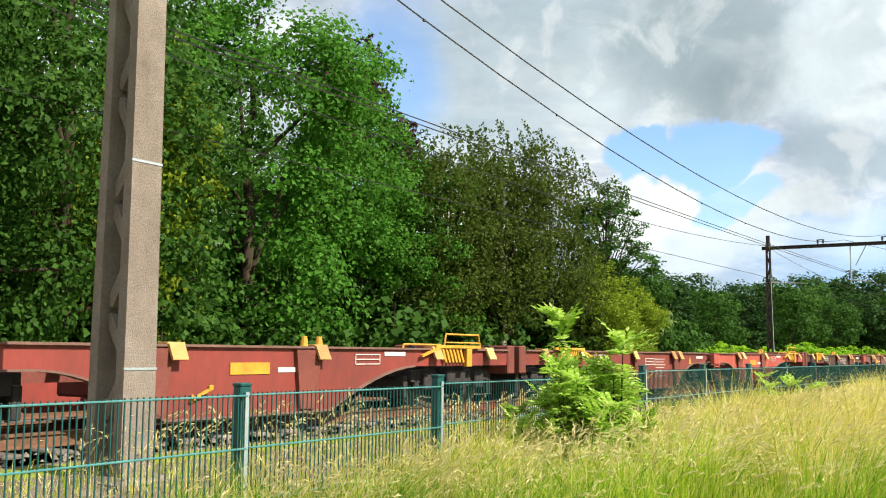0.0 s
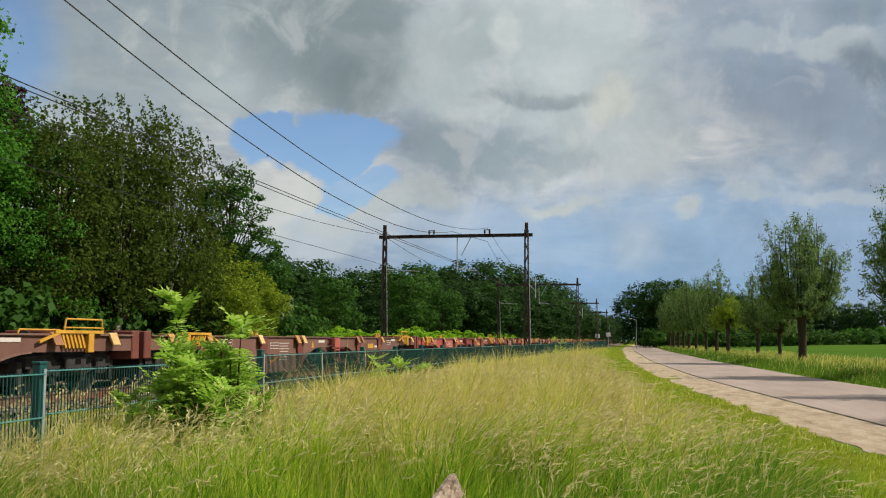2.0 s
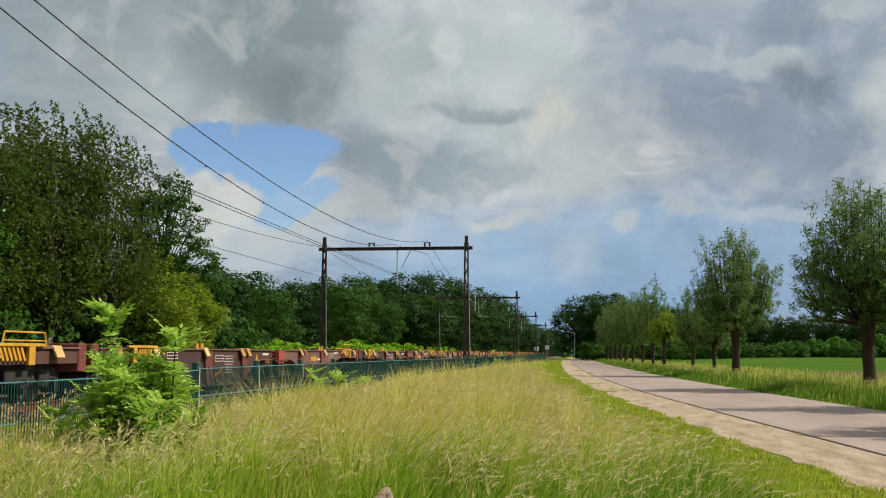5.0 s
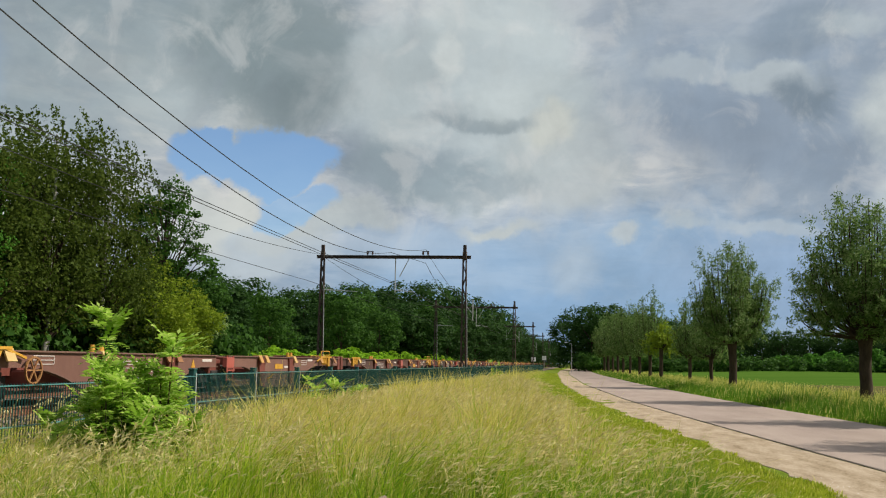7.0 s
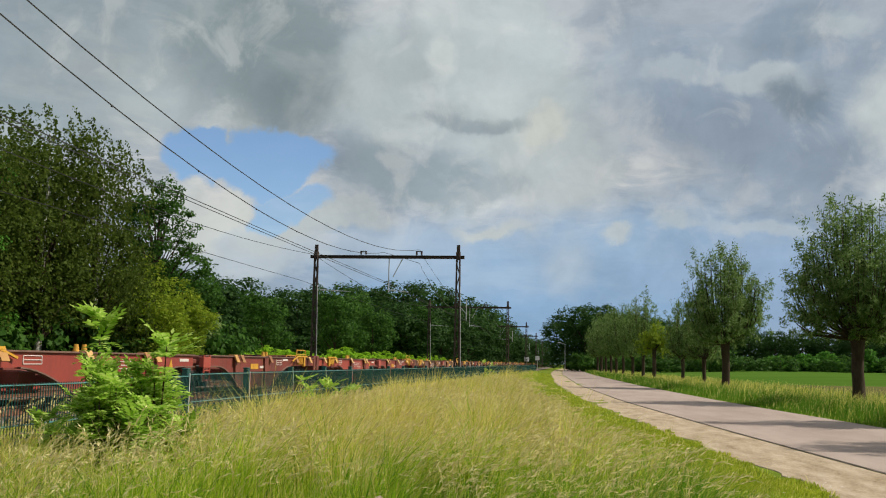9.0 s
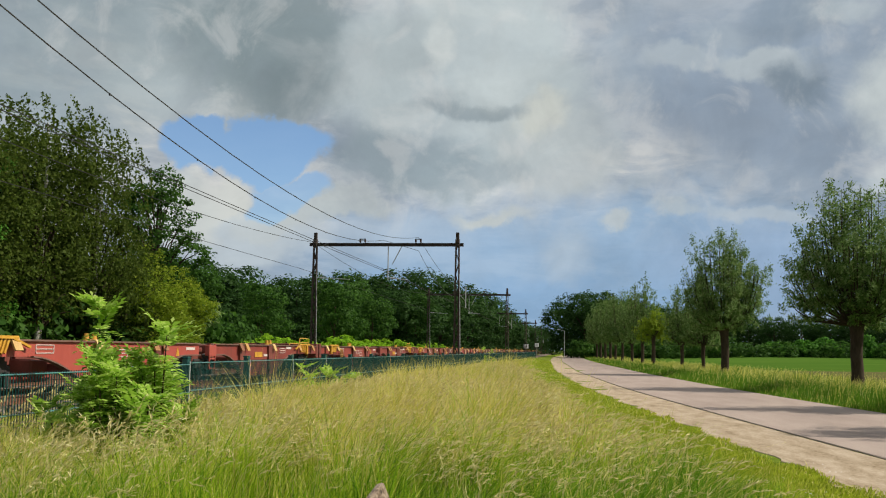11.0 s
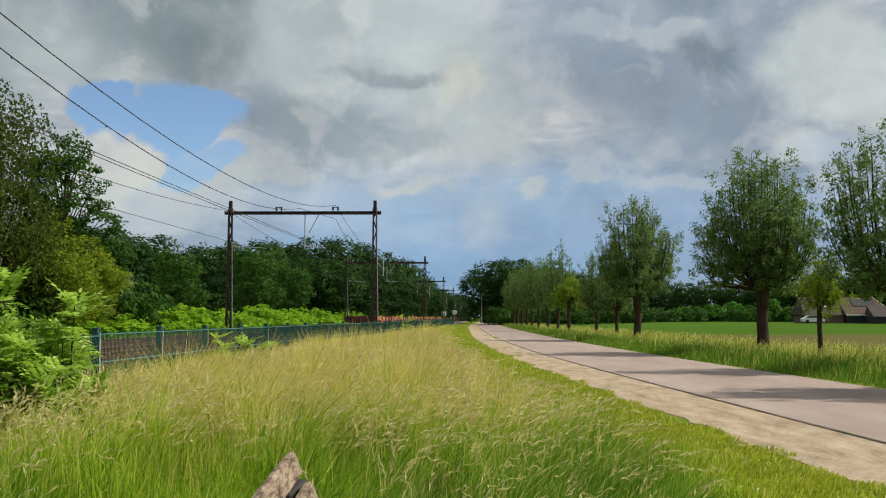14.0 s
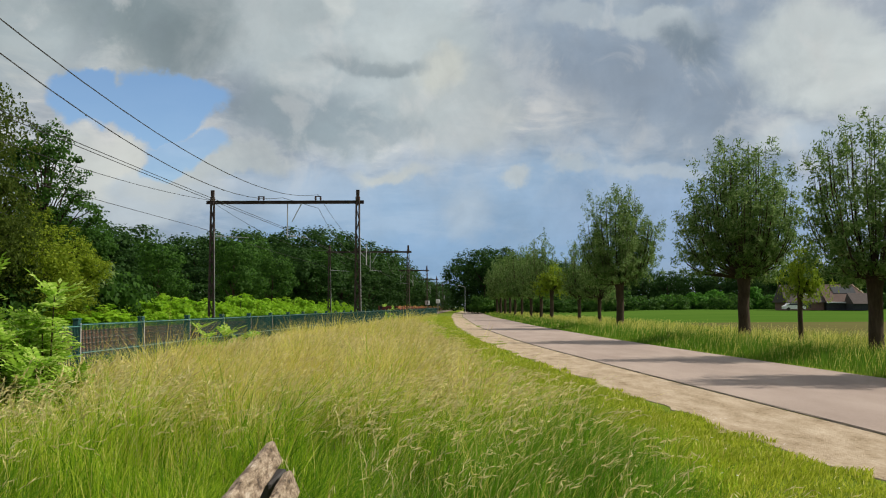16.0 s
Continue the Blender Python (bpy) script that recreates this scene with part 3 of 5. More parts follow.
def build_portal(y, ztop, first):
    zt = EYE + ztop
    p = thing("catenary_portal", "dark steel lattice catenary portal spanning both tracks", "catenary portal", "catenary portals along the line", pose(0, y, 0))
    for x in (MAST_L, MAST_R):
        bm = bmesh.new()
        lattice_mast(bm, zt - 0.35)
        add_box(bm, -0.11, 0.11, -0.1, 0.1, zt - 0.9, zt + 0.12)
        part("mast", bm, M["steel_dark"], p, at=pose(x, 0, 0.3))
        bm = bmesh.new()
        add_box(bm, -0.4, 0.4, -0.4, 0.4, -0.3, 0.25, 0.04)
        part("footing", bm, M["concrete"], p, "concrete mast footing", at=pose(x, 0, 0.3))
    bm = bmesh.new()
    zb = zt - 0.42
    x0, x1 = MAST_L - 0.42, MAST_R + 0.42
    add_box(bm, x0, x1, -0.10, 0.10, zb - 0.11, zb - 0.08)
    add_box(bm, x0, x1, -0.10, 0.10, zb + 0.08, zb + 0.11)
    add_box(bm, x0, x1, -0.015, 0.015, zb - 0.08, zb + 0.08)
    for k in range(12):
        xx = x0 + (x1 - x0) * (k + 0.5) / 12
        add_box(bm, xx - 0.01, xx + 0.01, -0.09, 0.09, zb - 0.08, zb + 0.08)
    part("beam", bm, M["steel_dark"], p)
    for tx in (-10.15, -14.05):
        bm = bmesh.new()
        for s in (-0.17, 0.17):
            add_box(bm, tx + s - 0.025, tx + s + 0.025, -0.03, 0.03, zb + 0.11, zb + 0.42)
            add_cyl(bm, (tx + s, 0, zb + 0.26), (0, 0, 1), 0.07, 0.16, 10)
        add_box(bm, tx - 0.24, tx + 0.24, -0.03, 0.03, zb + 0.36, zb + 0.42)
        part("feeder_insulator", bm, M["porcelain"], p)
    # drop tube and stay between the tracks, registration arms
    mx = (TRACK_NEAR + TRACK_FAR) / 2
    bm = bmesh.new()
    add_bar(bm, (mx, 0.06, zb - 0.1), (mx, 0.06, zb - 2.45), 0.075, sides=8)
    add_bar(bm, (mx + 0.95, 0.06, zb - 0.1), (mx + 0.3, 0.06, zb - 1.35), 0.06, sides=8)
    part("drop_tube", bm, M["galv"], p, "pale galvanised drop tube")
    for a, b in ((MAST_L + 0.15, MAST_L + 2.5), (mx, mx + 1.4)):
        bm = bmesh.new()
        add_bar(bm, (a, 0, zb - 2.3), (b, 0, zb - 2.42), 0.05, sides=6)
        add_cyl(bm, (a + 0.35, 0, zb - 2.315), (1, 0, -0.05), 0.06, 0.3, 8)
        part("registration_arm", bm, M["galv"], p)
    bm = bmesh.new()
    add_bar(bm, (MAST_R + 0.1, 0, zb - 3.3), (MAST_R + 0.62, 0, zb - 3.9), 0.05, sides=6)
    add_bar(bm, (MAST_R + 0.6, 0, zb - 2.9), (MAST_R + 0.6, 0, zb - 4.3), 0.08, sides=6)
    part("earth_bracket", bm, M["galv"], p)
    if first:
        bm = bmesh.new()
        add_bar(bm, (MAST_R + 0.3, -0.16, 0.3), (MAST_R + 0.17, -0.13, zb - 2), 0.05, sides=6)
        part("cable_pipe", bm, M["galv"], p, "pale cable pipe up the mast")
    bm = bmesh.new()
    add_bar(bm, (MAST_L + 0.3, -0.16, 0.3), (MAST_L + 0.17, -0.13, zb - 2), 0.05, sides=6)
    part("cable_pipe", bm, M["galv"], p, "pale cable pipe up the mast")
    return p


for i, (py, pz) in enumerate(PORTALS):
    build_portal(py, pz, i == 0)


def build_concrete_mast():
    """Two tapering concrete posts joined by zigzag webs."""
    p = thing("concrete_mast", "tall weathered concrete lattice mast beside the track", "mast", "", pose(-7.31, 6.05, 0))
    H = 9.2
    bm = bmesh.new()
    for s in (-1, 1):
        w0, w1 = 0.37, 0.28
        # each leg: outer face stands off the axis and draws in towards the top
        lo_o, hi_o, t0, t1 = 0.245, 0.165, 0.11, 0.09
        xs = ((s * (lo_o - t0), s * lo_o, s * (hi_o - t1), s * hi_o))
        v = []
        for z, a, b, w in ((0.0, xs[0], xs[1], w0), (H, xs[2], xs[3], w1)):
            v.append([bm.verts.new((a, -w / 2, z)), bm.verts.new((b, -w / 2, z)), bm.verts.new((b, w / 2, z)), bm.verts.new((a, w / 2, z))])
        fs = [bm.faces.new(v[0]), bm.faces.new(v[1][::-1])] + [bm.faces.new((v[0][i], v[0][(i + 1) % 4], v[1][(i + 1) % 4], v[1][i])) for i in range(4)]
        bmesh.ops.recalc_face_normals(bm, faces=fs)
    part("post", bm, M["concrete"], p)
    n = 8
    for k in range(n):
        z0, z1 = 1.0 + k * 1.0, 1.55 + k * 1.0
        a = 0.14 - 0.06 * z0 / H
        bm = bmesh.new()
        add_bar(bm, (-a, 0, z0), (a, 0, z0 + 0.42), 0.16, 0.10)
        add_bar(bm, (a, 0, z0 + 0.48), (-a, 0, z0 + 0.90), 0.16, 0.10)
        part("web", bm, M["concrete"], p)
    bm = bmesh.new()
    add_box(bm, -0.42, 0.42, -0.30, 0.30, 0.0, 0.5, 0.05)
    part("footing", bm, M["concrete"], p)
    for z in (1.42, 3.28):
        bm = bmesh.new()
        o = 0.245 - 0.08 * z / H
        w = 0.37 - 0.09 * z / H
        add_box(bm, o - 0.003, o + 0.006, -w / 2 - 0.006, w / 2 + 0.006, z, z + 0.022)
        part("band", bm, M["zinc"], p, "thin pale metal band")


build_concrete_mast()


def wire_tube(bm, pts, r):
    ring = []
    for i, p in enumerate(pts):
        p = Vector(p)
        d = (Vector(pts[min(i + 1, len(pts) - 1)]) - Vector(pts[max(i - 1, 0)])).normalized()
        s = d.cross(Vector((0, 0, 1))).normalized()
        u = s.cross(d)
        ring.append([bm.verts.new(p + (s * math.cos(a) + u * math.sin(a)) * r) for a in (0.5, 2.6, 4.7)])
    for a, b in zip(ring, ring[1:]):
        for k in range(3):
            bm.faces.new((a[k], a[(k + 1) % 3], b[(k + 1) % 3], b[k]))


def sag(a, b, drop, n=18):
    a, b = Vector(a), Vector(b)
    return [a.lerp(b, k / n) - Vector((0, 0, drop * 4 * (k / n) * (1 - k / n))) for k in range(n + 1)]


def build_wires():
    spans = [(9.5 - 58, 7.5), (9.5, 7.4)] + PORTALS

    def run(name, label, x0, x1, dz, drop, r):
        """One wire hung from portal to portal; within each span it goes from x0 to x1."""
        bm = bmesh.new()
        pts = []
        for (y0, z0), (y1, z1) in zip(spans, spans[1:]):
            pts += sag((x0, y0, EYE + z0 + dz), (x1, y1, EYE + z1 + dz), drop)[(1 if pts else 0):]
        wire_tube(bm, pts, r)
        return tagged(new(name, bm_mesh(name, bm, M["wire"])), label, "cable", "overhead wires")

    run("messenger_wire", "dark messenger wire hung from the portal beams", -10.15, -10.15, 0.1, 1.95, 0.017)
    carrier = run("messenger_wire", "dark messenger wire with short droppers", -10.5, -12.6, -0.1, 1.9, 0.018)
    for k in range(2):
        run("contact_wire", "taut contact wire above the tracks", -12.42 - 0.16 * k, -12.42 - 0.16 * k, -2.15 - 0.05 * k, 0.06, 0.015)
    run("return_wire", "thin dark return wire at the mast tops", -17.6, -17.6, -0.25, 0.95, 0.016)
    run("return_wire", "dark feeder wire outside the masts", -18.4, -18.4, -2.1, 0.08, 0.016)
    for (y0, z0), (y1, z1) in zip(spans[:4], spans[1:5]):
        for k in range(1, 9):
            t = k / 9
            x, y = -10.5 - 2.1 * t, y0 + (y1 - y0) * t
            z = EYE + z0 + (z1 - z0) * t - 0.1 - 1.9 * 4 * t * (1 - t)
            bm = bmesh.new()
            wire_tube(bm, [(x, y, z), (x, y, z - 0.65)], 0.006)
            add_box(bm, x - 0.018, x + 0.018, y - 0.03, y + 0.03, z - 0.035, z + 0.015)
            part("dropper", bm, M["wire"], carrier)


build_wires()


# ---- fence ----
def build_fence():
    PITCH, H = 2.6, 1.22
    fence = thing("fence", "green coated double-rod mesh fence along the railway", "fence")
    bm = bmesh.new()
    add_box(bm, -0.04, 0.04, -0.055, 0.055, 0, H + 0.06, 0.008)
    add_box(bm, -0.045, 0.045, -0.06, 0.06, H + 0.06, H + 0.085, 0.006)
    post = bm_mesh("post", bm, M["post"])
    bm = bmesh.new()
    add_box(bm, 0.045, 0.055, -0.018, 0.018, 0.1, H + 0.02)
    strip_me = bm_mesh("clamp_strip", bm, M["zinc"])
    bm = bmesh.new()
    nv = 50
    for k in range(nv + 1):
        y = 0.05 + (PITCH - 0.1) * k / nv
        add_box(bm, 0.058, 0.0665, y - 0.0038, y + 0.0038, 0.04, H + 0.02)
    rods = bmesh.new()
    for k in range(4):
        z = 0.10 + (H - 0.10) * k / 3
        for x in (0.053, 0.072):
            add_bar(rods, (x, 0.02, z), (x, PITCH - 0.02, z), 0.0135, sides=6)
    rod = bm_mesh("rod", rods, M["rod"])
    # only outward faces of the thin rods matter, drop their end caps
    caps = [f for f in bm.faces if abs(f.normal.z) > 0.9 and f.calc_area() < 6e-5]
    bmesh.ops.delete(bm, geom=caps, context="FACES_ONLY")
    panel = bm_mesh("panel", bm, M["fence"])
    for k in range(-3, 62):
        y = 5.33 + PITCH * (k)
        z = 0.06 + 0.09 * float(smooth01(4, 14, y))
        part("post", post, None, fence, at=pose(FENCE_X, y, z))
        part("clamp_strip", strip_me, None, fence, at=pose(FENCE_X, y, z))
        p = tagged(part("mesh_panel", panel, None, fence, at=pose(FENCE_X, y, z)), kind="stuff")
        part("rod", rod, None, p)


build_fence()


# ---- trees ----
def tube(verts, faces, pts, radii, seg=7):
    base = len(verts)
    for i, p in enumerate(pts):
        p = Vector(p)
        d = (Vector(pts[min(i + 1, len(pts) - 1)]) - Vector(pts[max(i - 1, 0)])).normalized()
        s = d.cross(Vector((0.31, 0.95, 0.05))).normalized()
        u = s.cross(d)
        for k in range(seg):
            a = 2 * math.pi * k / seg
            verts.append(tuple(p + (s * math.cos(a) + u * math.sin(a)) * radii[i]))
    for i in range(len(pts) - 1):
        for k in range(seg):
            a, b = base + i * seg + k, base + i * seg + (k + 1) % seg
            faces.append((a, b, b + seg, a + seg))


def leaf_cards(rng, centres, normals, size, length=1.5, up=0.5, droop=0.0, loose=0.75):
    """One folded, pointed leaf spray at each centre."""
    n = len(centres)
    nrm = normals * 0.7 + rng.normal(0, loose, (n, 3)) + np.array([0, 0, up])
    nrm /= np.linalg.norm(nrm, axis=1, keepdims=True)
    d = rng.normal(0, 1, (n, 3)) + np.array([0, 0, -droop])
    d -= nrm * (d * nrm).sum(1, keepdims=True)
    d /= np.linalg.norm(d, axis=1, keepdims=True) + 1e-9
    s = np.cross(nrm, d)
    sz = np.asarray(size) * rng.uniform(0.55, 1.35, (n, 1))
    w = sz * 0.5
    fold = nrm * sz * 0.18
    return np.stack([centres - d * sz * length * 0.5, centres + s * w + fold, centres + d * sz * length * 0.5, centres - s * w + fold], 1)


def clumps(rng, blobs, n_clump, per, radius):
    """Leaf places in clumps scattered over the shells of ellipsoids (x, y, z, rx, ry, rz)."""
    B = np.array(blobs, float)
    area = (B[:, 3] * B[:, 4] + B[:, 4] * B[:, 5] + B[:, 3] * B[:, 5])
    pick = rng.choice(len(B), n_clump, p=area / area.sum())
    v = rng.normal(0, 1, (n_clump, 3))
    v /= np.linalg.norm(v, axis=1, keepdims=True)
    depth = 1 - 0.45 * rng.uniform(0, 1, (n_clump, 1)) ** 1.6
    c = B[pick, :3] + v * B[pick, 3:] * depth
    # keep what lies outside the other ellipsoids' cores
    keep = np.ones(n_clump, bool)
    for b in B:
        q = (((c - b[:3]) / b[3:]) ** 2).sum(1)
        keep &= q > 0.28
    c, v = c[keep], v[keep]
    k = len(c)
    r = radius * rng.uniform(0.6, 1.4, (k, 1, 1))
    off = rng.normal(0, 1, (k, per, 3))
    off /= np.linalg.norm(off, axis=2, keepdims=True)
    off *= rng.uniform(0.2, 1, (k, per, 1)) ** 0.6 * r * np.array([1, 1, 0.7])
    P = (c[:, None] + off).reshape(-1, 3)
    Nn = (v[:, None] * 0.6 + off / r).reshape(-1, 3)
    return P, Nn, c


def make_tree(name, label, cat, group, height, trunk_r, trunk_h, blobs, n_clump, per, radius, leaf, mt, bark, seed, droop=0.0, length=1.5, limbs=10, lean=0.0, extra=None, loose=0.75):
    rng = np.random.RandomState(seed)
    tree = thing(name, label, cat, group)
    P, Nn, c = clumps(rng, blobs, n_clump, per, radius)
    verts, faces = [], []
    lv, lf = [], []
    zs = np.linspace(-0.2, height * 0.86, 9)
    pts = [(lean * z + rng.uniform(-0.05, 0.05) * z * 0.3, rng.uniform(-0.05, 0.05) * z * 0.3, z) for z in zs]
    tube(verts, faces, pts, [trunk_r * (1.25 if i == 0 else 1) * (1 - 0.9 * i / 8) + 0.01 for i in range(9)], 9)
    far = c[np.argsort(rng.uniform(size=len(c)))[:limbs]]
    for q in far:
        z0 = min(max(trunk_h * 0.8, q[2] * rng.uniform(0.4, 0.7)), height * 0.75)
        a = Vector((lean * z0, 0, z0))
        b = Vector(q)
        mid = a.lerp(b, 0.5) + Vector((0, 0, (0.10 if droop == 0 else 0.2) * (b - a).length))
        r0 = trunk_r * 0.38 * (1 - 0.6 * z0 / height)
        tube(lv, lf, [a, a.lerp(mid, 0.6), mid, mid.lerp(b, 0.6), b], [r0, r0 * 0.8, r0 * 0.6, r0 * 0.4, 0.012], 6)
    part("trunk", mesh_from("trunk", verts, faces, bark, None, True), None, tree)
    tagged(part("branching", mesh_from("branching", lv, lf, M["bark"], None, True), None, tree), kind="stuff")
    V = leaf_cards(rng, P, Nn, leaf, length, 0.45, droop, loose)
    if extra is not None:
        V = np.concatenate([V, extra(rng)])
    part("crown", quads_mesh("crown", V, mt), None, tree)
    return tree


def place(tree, spots):
    """The first spot takes the tree itself, the others copies."""
    out = []
    for i, (x, y, z, turn, sc) in enumerate(spots):
        s = sc if isinstance(sc, tuple) else (sc, sc, sc)
        m4 = pose(x, y, z, 0, 0, turn) @ Matrix.Diagonal((*s, 1))
        if i:
            out.append(copy_thing(tree, m4))
    x, y, z, turn, sc = spots[0]
    s = sc if isinstance(sc, tuple) else (sc, sc, sc)
    tree.matrix_basis = pose(x, y, z, 0, 0, turn) @ Matrix.Diagonal((*s, 1))
    return [tree] + out


def round_blobs(rng, h0, h1, r, n):
    """Ellipsoids of a full, uneven crown between two heights."""
    out = [(0, 0, (h0 + h1) / 2, r * 0.8, r * 0.8, (h1 - h0) * 0.5)]
    for k in range(n):
        a, z = 2.4 * k + rng.uniform(-0.4, 0.4), h0 + (h1 - h0) * rng.uniform(0.12, 0.86)
        q = r * (0.75 - 0.55 * abs((z - h0) / (h1 - h0) - 0.42))
        out.append((q * math.cos(a), q * math.sin(a), z, r * rng.uniform(0.32, 0.5), r * rng.uniform(0.32, 0.5), r * rng.uniform(0.26, 0.42)))
    return out


def far_blobs(rng):
    """A close, lumpy crown that reaches the ground."""
    out = [(0, 0, 7.2, 4.9, 4.9, 7.3), (0, 0, 2.2, 5.6, 5.6, 2.6)]
    for k in range(22):
        a, z = 2.4 * k + rng.uniform(-0.3, 0.3), rng.uniform(2.5, 13.2)
        q = 4.6 * math.sqrt(max(0.05, 1 - ((z - 7.0) / 7.6) ** 2))
        r = rng.uniform(1.7, 2.7)
        out.append((q * math.cos(a), q * math.sin(a), z, r, r, r * 0.85))
    return out


def build_woods():
    R = np.random.RandomState
    G = "trees of the wood beside the railway"
    maple = make_tree("maple_tree", "tall full green maple tree at the wood's edge", "tree", G, 15, 0.32, 2.5, round_blobs(R(1), 1.0, 15.4, 5.0, 18), 560, 70, 0.85, 0.14, M["leaf_maple"], M["bark"], 11, length=1.2, loose=0.5)
    place(maple, [(-23.5, 24.5, 0.2, 0, 1.0), (-25.6, 31.0, 0.2, 140, (0.85, 0.85, 0.74)), (-27.0, 14.0, 0.2, 70, 1.12), (-23.6, 33.5, 0.2, 250, (0.68, 0.68, 0.66))])
    oak = make_tree("oak_tree", "dark green woodland tree with dense foliage", "tree", G, 16, 0.36, 2.5, round_blobs(R(2), 0.6, 16.5, 5.4, 17), 480, 60, 0.9, 0.15, M["leaf_wood"], M["bark"], 12, length=1.3, loose=0.5)
    place(oak, [(-22.5, 16.5, 0.2, 30, (0.9, 0.9, 0.95)), (-31, 22, 0.2, 200, 1.05), (-34, 32, 0.2, 90, 1.0), (-33, 42, 0.2, 250, 0.95), (-24.5, 7.0, 0.2, 10, 1.0), (-21.5, 11.6, 0.2, 120, (0.75, 0.75, 0.85)), (-30.5, 52, 0.2, 40, 0.75), (-29, 3, 0.2, 310, 1.1)])
    olive = make_tree("hazel_tree", "yellowish green tree hung with small leaves", "tree", G, 12, 0.2, 1.5, round_blobs(R(3), 0.5, 12.5, 3.6, 13), 430, 34, 0.6, 0.15, M["leaf_olive"], M["bark"], 13)
    place(olive, [(-22.8, 19.2, 0.2, 0, (0.7, 0.7, 0.9)), (-20.0, 45.5, 0.2, 80, (0.66, 0.66, 0.50)), (-19.9, 49.5, 0.2, 190, (0.52, 0.52, 0.44))])
    copper = make_tree("copper_beech", "dark purple copper beech behind the green trees", "tree", G, 16, 0.3, 3, round_blobs(R(4), 4, 16.5, 4.0, 10), 300, 24, 0.8, 0.27, M["leaf_copper"], M["bark"], 14)
    place(copper, [(-30.4, 38.5, 0.2, 0, (0.8, 0.8, 1.04))])

    def veils(rng):
        """Hanging strings of birch leaves."""
        out = []
        for k in range(430):
            a, q = rng.uniform(0, 6.283), 2.9 * math.sqrt(rng.uniform(0.03, 1))
            z = 12.7 - 1.9 * (q / 2.9) ** 2 - 8.0 * rng.uniform(0, 1) ** 1.4
            n = rng.randint(9, 22)
            t = np.linspace(0, 1, n)[:, None]
            P = np.array([q * math.cos(a), q * math.sin(a), z]) + np.hstack([t * 0.3 * math.cos(a), t * 0.3 * math.sin(a), -t * t * n * 0.085 + t * 0.25]) + rng.normal(0, 0.05, (n, 3))
            out.append(leaf_cards(rng, P, rng.normal(0, 1, (n, 3)), 0.105, 1.5, 0.1, 1.2))
        return np.concatenate(out)

    birch = make_tree("birch_tree", "weeping birch with white trunk and hanging twigs", "tree", G, 13.2, 0.17, 2.5,
                      [(0, 0, 6.4, 2.2, 2.2, 4.3), (1.0, 0.6, 10.0, 1.0, 1.0, 1.6), (-1.2, 0.3, 9.5, 1.0, 1.0, 1.5), (0.5, -0.9, 5.4, 1.9, 1.9, 2.6), (-0.6, 0.8, 4.2, 2.1, 2.1, 2.2)],
                      480, 34, 0.5, 0.105, M["leaf_birch"], M["birch_bark"], 15, droop=1.2, limbs=44, extra=veils)
    place(birch, [(-21.3, 38.2, 0.2, 0, (1.0, 1.0, 0.93)), (-21.8, 34.2, 0.2, 130, (0.95, 0.95, 0.86)), (-23.6, 41.8, 0.2, 250, (0.9, 0.9, 0.92)), (-20.5, 41.3, 0.2, 60, (0.80, 0.80, 0.88)), (-20.8, 45.0, 0.2, 160, (0.62, 0.62, 0.5))])
    open_tree = make_tree("alder_tree", "dark open-branched alder behind the birches", "tree", G, 12.5, 0.2, 3,
                          [(0, 0, 8.3, 2.2, 2.2, 3.2), (1.6, 0.2, 6.6, 1.7, 1.7, 1.5), (-1.2, 0.6, 9.5, 1.3, 1.3, 1.6), (2.3, 0, 4.9, 1.4, 1.4, 1.0), (0.4, 0, 11.0, 1.0, 1.0, 1.2), (-0.8, -0.4, 5.0, 1.9, 1.9, 1.6)],
                          310, 60, 0.46, 0.115, M["leaf_wood"], M["bark"], 16, limbs=70)
    place(open_tree, [(-22.3, 52.0, 0.2, 0, (1.0, 1.0, 0.93))])
    sallow = make_tree("willow_shrub", "pale grey-green willow shrub at the wood's edge", "shrub", G, 4.2, 0.07, 0.6, [(0, 0, 2.3, 1.3, 1.3, 2.1), (0.5, 0.3, 3.0, 0.9, 0.9, 1.2)], 150, 26, 0.4, 0.13, M["leaf_willow"], M["bark"], 17, length=2.4)
    place(sallow, [(-21.3, 55.0, 0.3, 0, (1.0, 1.0, 1.0))])

    under = make_tree("undergrowth_bush", "dark green undergrowth bush at the foot of the wood", "shrub", "undergrowth of the wood", 3.4, 0.05, 0.4, [(0, 0, 1.5, 2.1, 2.1, 1.6), (1.2, 0.5, 1.2, 1.3, 1.3, 1.2), (-1.1, 0.7, 1.5, 1.3, 1.3, 1.3), (0.2, -1.0, 1.0, 1.4, 1.4, 1.0)], 150, 16, 0.5, 0.24, M["leaf_wood"], M["bark"], 24, limbs=6, loose=0.45)
    rs = R(77)
    place(under, [(-21.5 - 2.6 * (k % 3) + rs.uniform(-0.6, 0.6), -2 + 1.75 * k, 0.2, rs.uniform(0, 360), (1.0, 1.0, rs.uniform(0.75, 1.25) * (1.0 if k % 3 == 0 else 1.3))) for k in range(38)])
    back = make_tree("wood_tree", "dark green tree deep in the wood", "tree", G, 15, 0.3, 3, far_blobs(R(66)), 330, 17, 1.2, 0.44, M["leaf_wood"], M["bark"], 25, length=1.1, loose=0.35)
    place(back, [(-40 + rs.uniform(-2, 2), -6 + 8.5 * k, 0.2, rs.uniform(0, 360), (0.95, 0.95, 0.85 if k < 5 else 0.66)) for k in range(9)])

